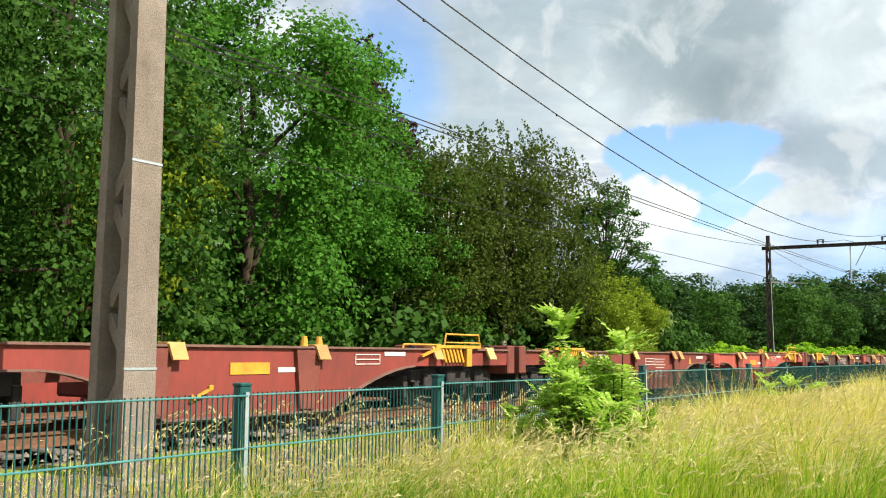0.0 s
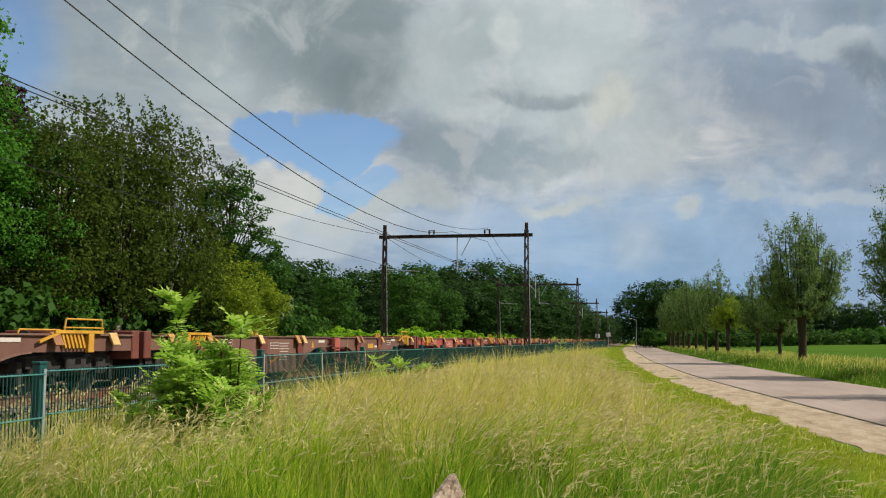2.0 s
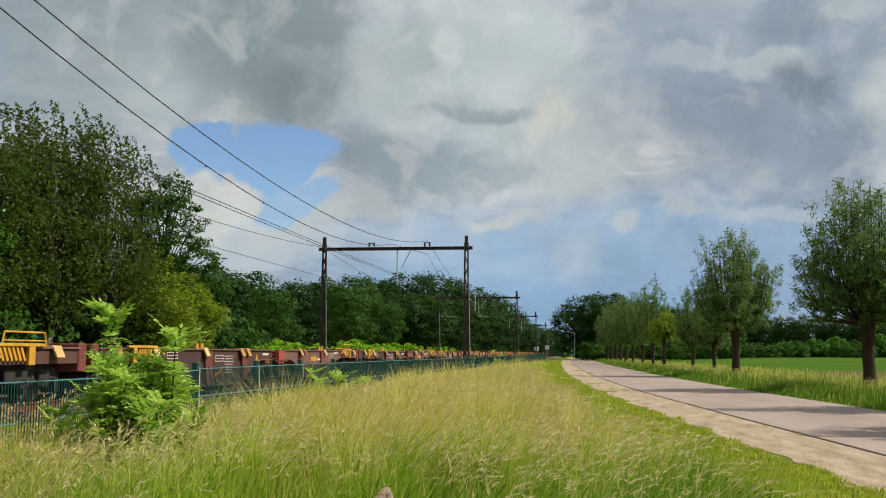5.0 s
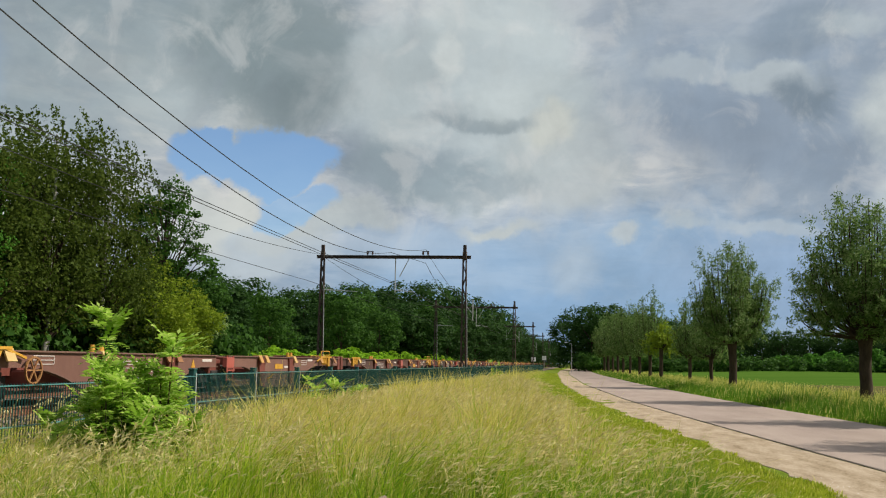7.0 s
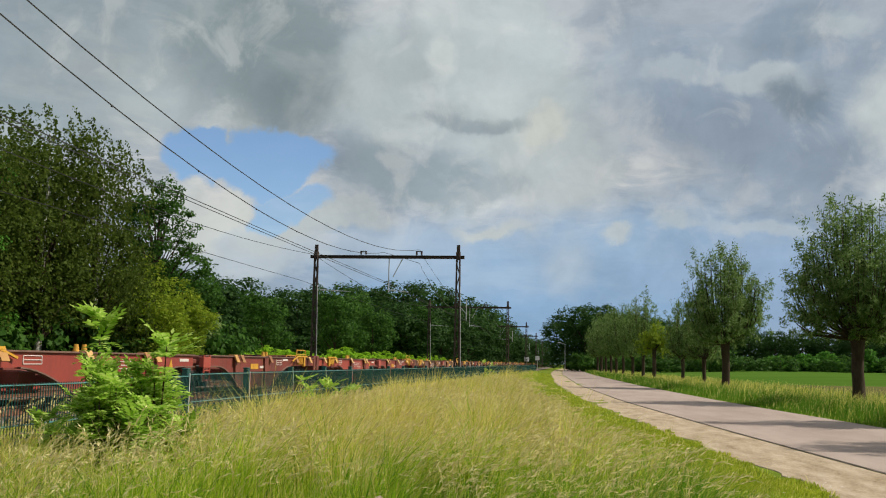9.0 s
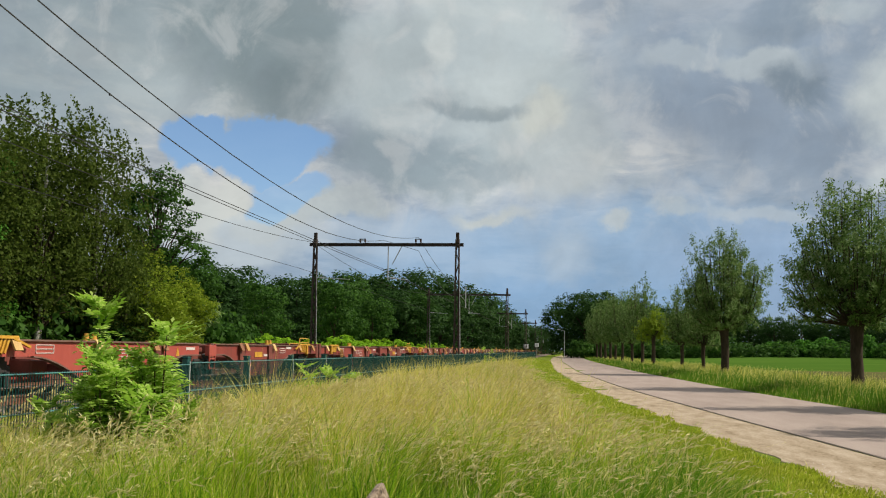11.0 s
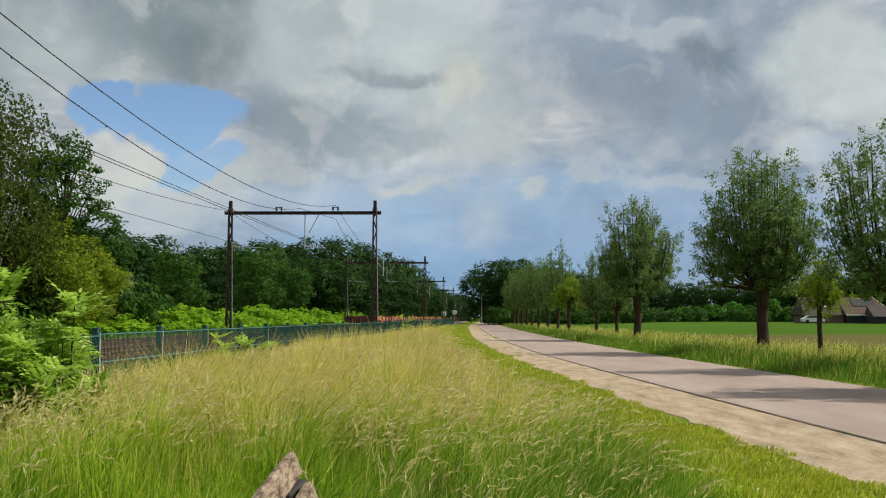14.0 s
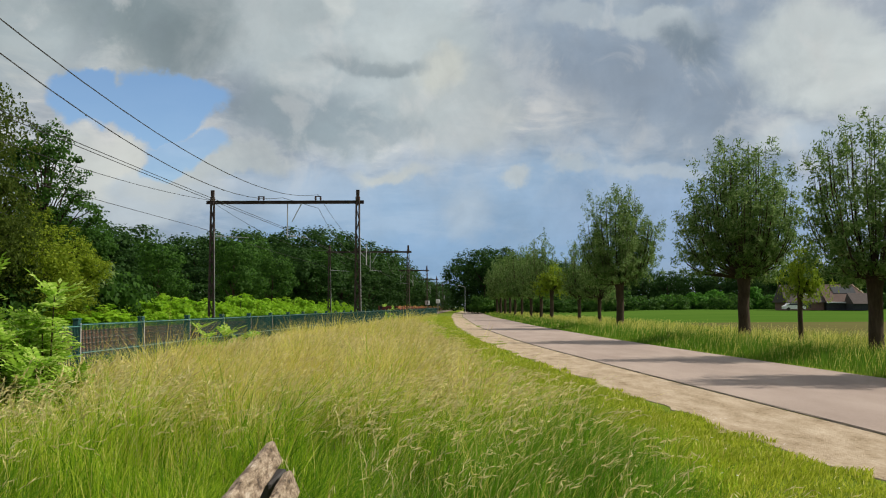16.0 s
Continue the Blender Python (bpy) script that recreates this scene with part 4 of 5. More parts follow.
    far = make_tree("far_tree", "dark green tree of the distant wood", "tree", "trees of the distant wood", 15, 0.3, 3, far_blobs(R(6)), 420, 19, 1.15, 0.40, M["leaf_far"], M["bark"], 18, length=1.1, loose=0.3)
    rng = R(8)
    spots = []
    # the wood behind the shrubs, thinning with distance along the line
    for u, v, y, dx in ((-0.43, 0.100, 112, 0), (-0.385, 0.094, 122, 0), (-0.345, 0.086, 132, 0), (-0.31, 0.066, 150, 0), (-0.275, 0.074, 138, 0), (-0.235, 0.080, 142, 0), (-0.20, 0.076, 150, 0),
                        (-0.165, 0.083, 146, 0), (-0.135, 0.077, 160, 0), (-0.11, 0.070, 178, 0), (-0.09, 0.060, 200, 0), (-0.077, 0.052, 225, 0), (-0.066, 0.040, 265, 0), (-0.057, 0.036, 300, 0), (-0.045, 0.030, 340, 0), (-0.032, 0.026, 400, 0), (-0.02, 0.024, 460, 0)):
        h = v * y + EYE
        spots.append((u * y, y, 0.0, rng.uniform(0, 360), (h / 15 * rng.uniform(1.0, 1.25), h / 15 * 1.1, h / 15.3)))
        spots.append((u * y - 9, y + 14, 0.0, rng.uniform(0, 360), (h / 15 * 1.2, h / 15 * 1.2, h / 15.3 * 0.98)))
        spots.append(((u + 0.018) * y, y - 12, 0.0, rng.uniform(0, 360), (h / 15 * 0.9, h / 15 * 0.9, h / 15.3 * rng.uniform(0.55, 0.8))))
    # behind the pollards and round the field
    for u, v, y in ((0.0, 0.050, 250), (0.018, 0.058, 235), (0.036, 0.060, 240), (0.055, 0.052, 250), (0.078, 0.048, 262), (0.10, 0.045, 270), (0.125, 0.042, 275), (0.15, 0.040, 280), (0.175, 0.038, 285), (0.20, 0.036, 280), (0.225, 0.034, 275),
                    (0.25, 0.036, 270), (0.275, 0.038, 268), (0.30, 0.036, 262), (0.325, 0.042, 262), (0.35, 0.043, 265), (0.375, 0.046, 262), (0.40, 0.044, 260), (0.43, 0.044, 260), (0.46, 0.046, 262), (0.50, 0.05, 262)):
        h = v * y + 1.1
        spots.append((u * y, y, 0.7, rng.uniform(0, 360), (h / 15 * 1.15, h / 15 * 1.15, h / 15.3)))
        if len(spots) % 2:
            spots.append((u * y + 4, y + 14, 0.3, rng.uniform(0, 360), (h / 15 * 1.3, h / 15 * 1.2, h / 15.3 * 0.95)))
    place(far, spots)
    place(copy_thing(under, pose(0, 0, 0)), [(4 + 6.2 * k, 232 + rs.uniform(-4, 8), 0.4, rs.uniform(0, 360), (2.2, 1.6, rs.uniform(0.9, 1.5))) for k in range(21)])
    light = make_tree("light_tree", "lighter green young tree before the distant wood", "tree", "trees of the distant wood", 9, 0.15, 1.5, round_blobs(R(7), 0.3, 9.3, 2.8, 9), 230, 24, 0.7, 0.2, M["leaf_wood"], M["bark"], 19, loose=0.35)
    place(light, [(-24.5, 104, 0.2, 0, 1.0), (-21.8, 111, 0.2, 50, 0.85), (-25.5, 115, 0.2, 190, 1.05), (-20.5, 135, 0.2, 120, 1.0), (-20.0, 160, 0.2, 20, 0.95), (-19, 190, 0.2, 80, 1.0), (-30, 96, 0.2, 10, 0.9)])

    shrub = make_tree("bramble_shrub", "bright green rounded shrub beside the track", "shrub", "shrubs along the railway", 2.3, 0.04, 0.3, [(0, 0, 1.1, 1.5, 1.5, 1.1), (0.9, 0.4, 0.9, 0.9, 0.9, 0.8), (-0.9, 0.5, 1.0, 0.9, 0.9, 0.8), (0.1, -0.9, 0.8, 1.0, 1.0, 0.7)], 160, 15, 0.30, 0.19, M["leaf_shrub"], M["bark"], 20, length=1.3, limbs=6, loose=0.4)
    spots = []
    for k in range(44):
        y = 44 + k * 2.3 + rng.uniform(-0.6, 0.6)
        s = rng.uniform(0.75, 1.15)
        spots.append((-19.7 + rng.uniform(-0.5, 0.5) + 0.012 * (y - 44), y, 0.15, rng.uniform(0, 360), (s * 1.25, s * 1.25, s * (0.95 if y > 60 else 0.6) * rng.uniform(0.85, 1.15))))
    place(shrub, spots)
    round_shrub = make_tree("clipped_shrub", "rounded dark green shrub at the field's far edge", "shrub", "shrubs at the field edge", 5, 0.1, 0.5, [(0, 0, 2.4, 2.6, 2.6, 2.5)], 130, 18, 0.7, 0.4, M["leaf_maple"], M["bark"], 21, limbs=4, loose=0.5)
    place(round_shrub, [(47 + k * 6.4 + (k % 2), 236 + 3 * (k % 3), 1.0, k * 50, (0.8 + 0.25 * (k % 3), 1, 0.7 + 0.12 * (k % 4))) for k in range(5)] + [(86, 240, 1.0, 20, 0.8)])


build_woods()


def build_pollards():
    rng = np.random.RandomState(3)
    G = "pollard willows along the road"

    def pollard(name, label, seed, H, r, tr, th, n_shoot, mt=M["leaf_willow"], n=125, leaf=0.094, spread=0.30):
        """A thick short trunk with a knobbly head and a brush of rising shoots full of narrow leaves."""
        rg = np.random.RandomState(seed)
        t = thing(name, label, "tree", G)
        verts, faces = [], []
        zs = [-0.15, 0.25, 0.9, th * 0.55, th * 0.85, th, th + 0.25]
        tube(verts, faces, [(0.03 * math.sin(3 * z), 0.03 * math.cos(2 * z), z) for z in zs], [tr * 1.2, tr * 1.0, tr * 0.92, tr * 0.9, tr * 0.95, tr * 1.12, tr * 0.7], 12)
        leaves = []
        bv, bf = [], []
        for k in range(n_shoot):
            a = rg.uniform(0, 6.283)
            q = r * math.sqrt(rg.uniform(0.01, 1.0))
            top = th + (H - th) * (1 - 0.62 * (q / r) ** 2.4) * rg.uniform(0.86, 1.04)
            if rg.uniform() < 0.34:
                top = th + (top - th) * rg.uniform(0.10, 0.6)
            p0 = Vector((tr * 0.7 * math.cos(a), tr * 0.7 * math.sin(a), th))
            p3 = Vector((q * math.cos(a), q * math.sin(a), top))
            p1 = p0.lerp(p3, 0.35) + Vector((math.cos(a), math.sin(a), -0.15)) * 0.30 * q
            p2 = p0.lerp(p3, 0.7) + Vector((math.cos(a), math.sin(a), 0)) * 0.20 * q
            rr = rg.uniform(0.025, 0.05)
            tube(bv, bf, [p0, p1, p2, p3], [rr, rr * 0.75, rr * 0.5, 0.008], 5)
            s = rg.uniform(0.22, 1.04, n) ** 0.85
            P = np.array([[*(p0.lerp(p1, x / 0.35) if x < 0.35 else p1.lerp(p2, (x - 0.35) / 0.35) if x < 0.7 else p2.lerp(p3, (x - 0.7) / 0.3))] for x in s])
            sprig = rg.normal(0, 1, (16, 3)) * np.array([spread, spread, spread * 0.8])
            which = np.minimum((s * 16).astype(int), 15)
            P = P + (sprig[which] + rg.normal(0, 0.11, (n, 3))) * (0.6 + 0.5 * s[:, None])
            leaves.append(leaf_cards(rg, P, np.tile([math.cos(a), math.sin(a), 0.3], (n, 1)), leaf, 3.3, 0.2, -0.3))
        part("trunk", mesh_from("trunk", verts, faces, M["bark"], None, True), None, t)
        tagged(part("branching", mesh_from("branching", bv, bf, M["bark"], None, True), None, t), kind="stuff")
        part("crown", quads_mesh("crown", np.concatenate(leaves), mt), None, t)
        return t

    label = "pollard willow with thick dark trunk and grey-green crown"
    near = pollard("pollard_willow", label, 31, 9.2, 2.85, 0.28, 2.9, 92, n=400, leaf=0.055, spread=0.34)
    near_b = pollard("pollard_willow", label, 35, 9.2, 2.75, 0.29, 2.9, 72, n=400, leaf=0.055, spread=0.34)
    row = pollard("pollard_willow", label, 36, 9.2, 2.6, 0.24, 2.7, 70, n=120, leaf=0.085)
    row_b = pollard("pollard_willow", label, 37, 9.6, 2.4, 0.24, 2.7, 60, n=120, leaf=0.085, spread=0.34)
    small = pollard("young_pollard_willow", "small young pollard willow with a tuft of shoots", 32, 4.1, 0.85, 0.15, 2.35, 26, M["leaf_olive"], n=200, leaf=0.06)
    place(near, [(12.55, 45.5, 0.05, 0, (1.0, 1.0, 0.98)), (11.0, 72.0, 0.05, 80, (1.06, 1.06, 1.08))])
    place(near_b, [(12.55, 30.9, 0.05, 200, (0.82, 0.82, 0.82)), (12.7, 22.4, 0.05, 40, (0.8, 0.8, 0.8))])
    place(row, [(10.85, 82.0, 0.05, 0, (0.66, 0.66, 0.80)), (8.75, 118.0, 0.05, 200, (0.84, 0.84, 1.12)), (8.0, 146.0, 0.05, 90, (0.84, 0.84, 1.12)), (7.3, 170.0, 0.05, 40, (0.9, 0.9, 1.2)), (6.7, 200.0, 0.05, 10, (1.1, 1.1, 1.22))])
    place(row_b, [(10.65, 95.0, 0.05, 150, (0.74, 0.74, 0.84)), (8.45, 132.0, 0.05, 70, (0.82, 0.82, 0.98)), (7.6, 158.0, 0.05, 170, (0.88, 0.88, 1.15)), (7.0, 184.0, 0.05, 20, (0.95, 0.95, 1.2)), (6.5, 218.0, 0.05, 60, (1.1, 1.1, 1.2))])
    place(small, [(12.5, 37.7, 0.05, 0, (0.66, 0.66, 0.90)), (9.05, 107.0, 0.05, 60, (1.5, 1.5, 1.4))])


build_pollards()


# ---- grasses ----
def blades(name, label, P, H, W, mt, lean, seed):
    rng = np.random.RandomState(seed)
    n = len(P)
    a = rng.uniform(0, 6.283, n)
    side = np.stack([np.cos(a), np.sin(a), np.zeros(n)], -1)
    sway = np.array([noise.noise_vector((p[0] * 1.3, p[1] * 1.1, 2.0)) for p in P]) * np.array([1, 1, 0])
    bend = rng.normal(0, 1, (n, 3)) * np.array([1, 1, 0]) * 0.32 + sway * 0.55 + np.array(lean)
    H, W = H[:, None], W[:, None]
    up = np.array([0, 0, 1.0])
    mid = P + up * H * 0.55 + bend * H * 0.28
    tip = P + up * H * (1 - 0.25 * np.linalg.norm(bend, axis=1, keepdims=True)) + bend * H * 0.9
    V = np.stack([P - side * W * 0.5, P + side * W * 0.5, mid - side * W * 0.4, mid + side * W * 0.4, tip], 1)
    me = strips_mesh(name, V, [(0, 1, 3), (0, 3, 2), (2, 3, 4)], mt)
    return tagged(new(name, me), label, "grass", kind="stuff"), tip, bend


def scatter(rng, bands):
    """Points in bands (x0, x1, y0, y1, count)."""
    return np.concatenate([np.stack([rng.uniform(a, b, n), rng.uniform(c, d, n)], -1) for a, b, c, d, n in bands])


def shoulder_x(y):
    return np.array([road_mid(v) for v in y]) - 4.25


def build_grass():
    rng = np.random.RandomState(21)
    lean = (0.22, -0.05, 0)
    Q = scatter(rng, [(-5.1, 5.2, 3.2, 8, 80000), (-5.1, 4.2, 8, 15, 90000), (-5.1, 3.0, 15, 28, 60000), (-5.1, 2.5, 28, 55, 32000), (-5.1, 1, 55, 150, 17000)])
    patch = np.array([noise.noise((x * 0.35, y * 0.22, 3.0)) for x, y in Q])
    edge = shoulder_x(Q[:, 1])
    tuft0 = np.array([noise.noise((x * 2.6, y * 1.6, 5.0)) for x, y in Q])
    d = edge - Q[:, 0]                      # distance from the sandy shoulder
    far = np.hypot(Q[:, 0], Q[:, 1])
    tall = smooth01(1.3, 4.1, d + patch * 1.5) * (0.62 + 0.38 * smooth01(4.5, 11, Q[:, 1] - 0.6 * Q[:, 0]))
    keep = d > 0.02 - 0.5 * np.clip(tuft0 - 0.1, 0, 1)
    H = 0.09 + 0.72 * tall * (1 + 0.35 * patch)
    tuft = np.array([noise.noise((x * 1.7, y * 1.5, 8.0)) for x, y in Q])
    H *= rng.uniform(0.45, 1.2, len(H)) * (1 + 0.95 * tuft)
    H *= 1 - 0.32 * smooth01(-2.9, -4.4, Q[:, 0])
    W = np.clip(0.0050 * (far / 5.0) ** 0.85, 0.0045, 0.034)
    Z = land(Q[:, 0], Q[:, 1])
    P = np.concatenate([Q, Z[:, None]], 1)
    crest = smooth01(7.5, 15, Q[:, 1] - 1.0 * Q[:, 0])      # straw-coloured away from the path, green close by
    dry = rng.uniform(0, 1, len(Q)) < 0.05 + 0.85 * tall * smooth01(-0.45, 0.35, patch + 0.35 * tuft) * (0.12 + 0.98 * crest)
    a = keep & dry
    mown = rng.uniform(0, 1, len(Q)) < smooth01(2.6, 1.0, d + 0.9 * patch)
    b = keep & ~dry & ~mown
    c = keep & ~dry & mown
    blades("mown_grass", "short yellowish mown grass beside the sandy shoulder", P[c], H[c] * 0.8, W[c] * 1.3, M["grass_mown"], lean, 8)
    blades("tall_grass", "tall pale seeding grass on the verge", P[a], H[a] * 1.08, W[a], M["grass_tall"], lean, 1)
    lush = rng.uniform(0, 1, len(Q)) < smooth01(11.5, 6.0, Q[:, 1] - 0.5 * Q[:, 0] - 5 * patch) * smooth01(1.0, 2.6, d) + 0.25 * smooth01(0.1, -0.4, tuft)
    blades("green_grass", "fresh green meadow grass on the verge", P[b & ~lush], H[b & ~lush] * 0.95, W[b & ~lush] * 1.15, M["grass_green"], lean, 2)
    blades("lush_grass", "deep green lush grass among the long stalks", P[b & lush], H[b & lush] * 0.95, W[b & lush] * 1.15, M["grass_lush"], lean, 9)
    # beyond the fence and beside the far edge of the road
    Q = scatter(rng, [(-7.4, -5.2, 0.5, 30, 11000), (-7.2, -5.2, 30, 110, 5000), (-20.5, -16.6, 10, 40, 7000), (-21, -16.8, 40, 120, 9000)])
    far = np.hypot(Q[:, 0], Q[:, 1])
    P = np.concatenate([Q, land(Q[:, 0], Q[:, 1])[:, None]], 1)
    H = rng.uniform(0.12, 0.42, len(Q)) * np.where(Q[:, 0] < -12, 0.9, 1.0)
    pick = rng.uniform(0, 1, len(Q)) < 0.5
    W = np.clip(0.006 * (far / 7.0), 0.006, 0.04)
    blades("trackside_grass", "rough grass between the fence and the ballast", P[pick], H[pick], W[pick], M["grass_tall"], lean, 3)
    blades("trackside_weeds", "green weeds beside the railway ballast", P[~pick], H[~pick], W[~pick], M["grass_green"], lean, 4)
    ys = np.concatenate([rng.uniform(14, 45, 26000), rng.uniform(45, 110, 20000), rng.uniform(110, 230, 8000)])
    off = 2.5 + 9.0 * rng.uniform(0, 1, len(ys)) ** 1.25
    Q = np.stack([np.array([road_mid(v) for v in ys]) + off, ys], -1)
    P = np.concatenate([Q, land(Q[:, 0], Q[:, 1])[:, None]], 1)
    far = np.hypot(Q[:, 0], Q[:, 1])
    H = (0.16 + 0.42 * smooth01(2.6, 3.8, off)) * rng.uniform(0.5, 1.2, len(ys))
    W = np.clip(0.010 * (far / 20.0), 0.010, 0.05)
    pick = rng.uniform(0, 1, len(ys)) < 0.10 + 0.30 * smooth01(4.0, 6.5, off)
    blades("verge_grass", "green roadside grass under the willows", P[~pick], H[~pick], W[~pick], M["grass_verge"], lean, 5)
    blades("dry_verge_grass", "pale dry grass stalks under the willows", P[pick], H[pick] * 1.25, W[pick] * 0.7, M["grass_tall"], lean, 6)
    # seed heads: thin stalks that end in a drooping plume
    Q = scatter(rng, [(-5.1, 2.0, 3.6, 10, 6500), (-5.1, 1.4, 10, 22, 11000), (-5.1, 0.8, 22, 48, 9000), (-7.6, -5.2, 2, 16, 900)])
    patch = np.array([noise.noise((x * 0.35, y * 0.22, 3.0)) for x, y in Q])
    d = shoulder_x(Q[:, 1]) - Q[:, 0]
    Q = Q[(d + patch * 1.6 > 3.1) & (patch > -0.3) & (rng.uniform(0, 1, len(Q)) < 0.15 + 0.85 * smooth01(7, 13.5, Q[:, 1] - 1.0 * Q[:, 0]))]
    n = len(Q)
    P = np.concatenate([Q, land(Q[:, 0], Q[:, 1])[:, None]], 1)
    far = np.hypot(Q[:, 0], Q[:, 1])
    H = rng.uniform(0.6, 0.98, n) * (1 - 0.3 * smooth01(-3.2, -4.6, Q[:, 0]))
    W = np.clip(0.0024 * (far / 6.0), 0.0024, 0.012)
    _, tip, bend = blades("grass_stalks", "thin pale grass stalks with seed heads", P, H, W, M["grass_seed"], lean, 7)
    d = bend * 0.8 + np.array([0.18, 0, 0.38])
    d /= np.linalg.norm(d, axis=1, keepdims=True)
    out = []
    thick = np.clip(far / 7, 0.8, 3.0)[:, None]
    length = rng.uniform(0.11, 0.24, (n, 1))
    for k in range(7):
        # narrow spikelets close along the nodding tip
        t = k / 6
        c = tip + d * length * (t - 0.35) - np.array([0, 0, 0.06]) * t * t + rng.normal(0, 0.005, (n, 3))
        ax = d + np.array([0, 0, -0.5]) * t + rng.normal(0, 0.28, (n, 3))
        ax /= np.linalg.norm(ax, axis=1, keepdims=True)
        sd = np.cross(ax, rng.normal(0, 1, (n, 3)))
        sd /= np.linalg.norm(sd, axis=1, keepdims=True) + 1e-9
        w = sd * 0.0056 * thick * (1 - 0.45 * t)
        h = ax * 0.030 * (1 - 0.3 * t) * np.clip(thick, 1, 1.6)
        out.append(np.stack([c - h, c + w, c + h, c - w], 1))
    tagged(new("seed_heads", quads_mesh("seed_heads", np.concatenate(out), M["grass_seed"])), "drooping straw-coloured grass seed heads", "grass", kind="stuff")


build_grass()


# ---- shrubs at the fence ----
def elder_bush(name, label, x, y, z, H, R, n_stem, n_leaf, seed, autumn=0.08):
    """Rising stems with feathered leaves of many paired leaflets."""
    rng = np.random.RandomState(seed)
    t = thing(name, label, "shrub", "elder shrubs at the fence", pose(x, y, z))
    verts, faces = [], []
    quads, red = [], []
    stems = []
    for k in range(n_stem):
        a = rng.uniform(0, 6.283)
        q = R * math.sqrt(rng.uniform(0.02, 1))
        h = H * (1 - 0.45 * (q / R) ** 2) * rng.uniform(0.58, 0.86)
        if k == 0:
            a, q, h = 2.7, R * 0.45, H
        if k == 1:
            a, q, h = 0.2, R * 0.6, H * 0.87
        p3 = Vector((q * math.cos(a), q * math.sin(a), h))
        p0 = Vector((0.15 * math.cos(a), 0.15 * math.sin(a), -0.1))
        p1 = p0.lerp(p3, 0.5) + Vector((math.cos(a), math.sin(a), 0)) * 0.1
        verts, faces = [], []
        tube(verts, faces, [p0, p1, p3], [0.018, 0.012, 0.005], 5)
        part("stem", mesh_from("stem", verts, faces, M["bark"], None, True), None, t)
        stems.append((p0, p1, p3))
    for k in range(n_leaf):
        p0, p1, p3 = stems[k % n_stem]
        s = 1.0 if k < n_stem * 5 else rng.uniform(0.12, 1.0)
        p = p0.lerp(p1, s * 2) if s < 0.5 else p1.lerp(p3, s * 2 - 1)
        a = rng.uniform(0, 6.283)
        rise = rng.uniform(0.3, 1.2) if s > 0.9 else rng.uniform(-0.4, 0.6)
        d = Vector((math.cos(a), math.sin(a), rise)).normalized()
        ln = rng.uniform(0.22, 0.36) if s > 0.9 and k % n_stem < 5 else rng.uniform(0.15, 0.27)
        sd = d.cross(Vector((0, 0, 1))).normalized()
        nn = sd.cross(d)
        pairs = 6
        for i in range(pairs + 1):
            f = (i + 0.8) / (pairs + 0.8)
            c = p + d * ln * f - Vector((0, 0, 1)) * 0.10 * f * f * (1.2 - min(rise, 1.0))
            for sgn in ((-1, 1) if i < pairs else (0,)):
                dd = (sd * sgn * 0.85 + d * 0.55 if sgn else d) + nn * rng.uniform(-0.15, 0.15)
                dd = dd.normalized()
                l2 = ln * 0.36 * (1 - 0.35 * abs(f - 0.45)) * rng.uniform(0.85, 1.1)
                w = dd.cross(nn).normalized() * l2 * 0.24
                e = c + dd * l2 - nn * l2 * 0.12
                m = c + dd * l2 * 0.45
                (red if rng.uniform() < autumn and s < 0.75 else quads).append((c, m + w + nn * 0.004, e, m - w + nn * 0.004))
    part("foliage", quads_mesh("foliage", np.array([[tuple(v) for v in q] for q in quads]), M["leaf_elder"]), None, t)
    if red:
        part("reddened_foliage", quads_mesh("reddened_leaves", np.array([[tuple(v) for v in q] for q in red]), M["leaf_autumn"]), None, t)


elder_bush("elder_bush", "bright green elder bush leaning over the green fence", -4.18, 9.0, 0.1, 1.84, 0.70, 44, 2700, 41, 0.05)
elder_bush("elder_sapling", "small bright green elder sapling at the fence", -4.75, 18.4, 0.2, 1.0, 0.5, 9, 100, 42, 0.0)
elder_bush("elder_sapling", "small bright green elder sapling at the fence", -4.8, 21.0, 0.2, 0.85, 0.5, 7, 70, 43, 0.0)
elder_bush("elder_sapling", "yellow-green elder sapling far along the fence", -4.9, 62.0, 0.2, 1.4, 0.5, 8, 90, 44, 0.0)


elder_bush("dock_plant", "small pale-leaved weed in the short grass", 0.75, 16.6, 0.0, 0.22, 0.14, 6, 26, 45, 0.0)
elder_bush("dock_plant", "small pale-leaved weed in the short grass", 1.15, 12.0, 0.0, 0.16, 0.12, 5, 18, 46, 0.0)


def build_daisies():
    """White flower heads scattered over the short grass."""
    rng = np.random.RandomState(9)
    Q = scatter(rng, [(0.2, 3.4, 6, 14, 90), (-0.5, 2.5, 14, 26, 60)])
    V = []
    for x, y in Q:
        z = float(land(x, y)) + rng.uniform(0.12, 0.3)
        r = rng.uniform(0.008, 0.016)
        V.append([(x + r * math.cos(a), y + r * math.sin(a), z) for a in (0, 1.57, 3.14, 4.71)])
    tagged(new("daisies", quads_mesh("daisies", np.array(V), M["white"])), "tiny white daisy heads in the grass", "flower", kind="stuff")


build_daisies()


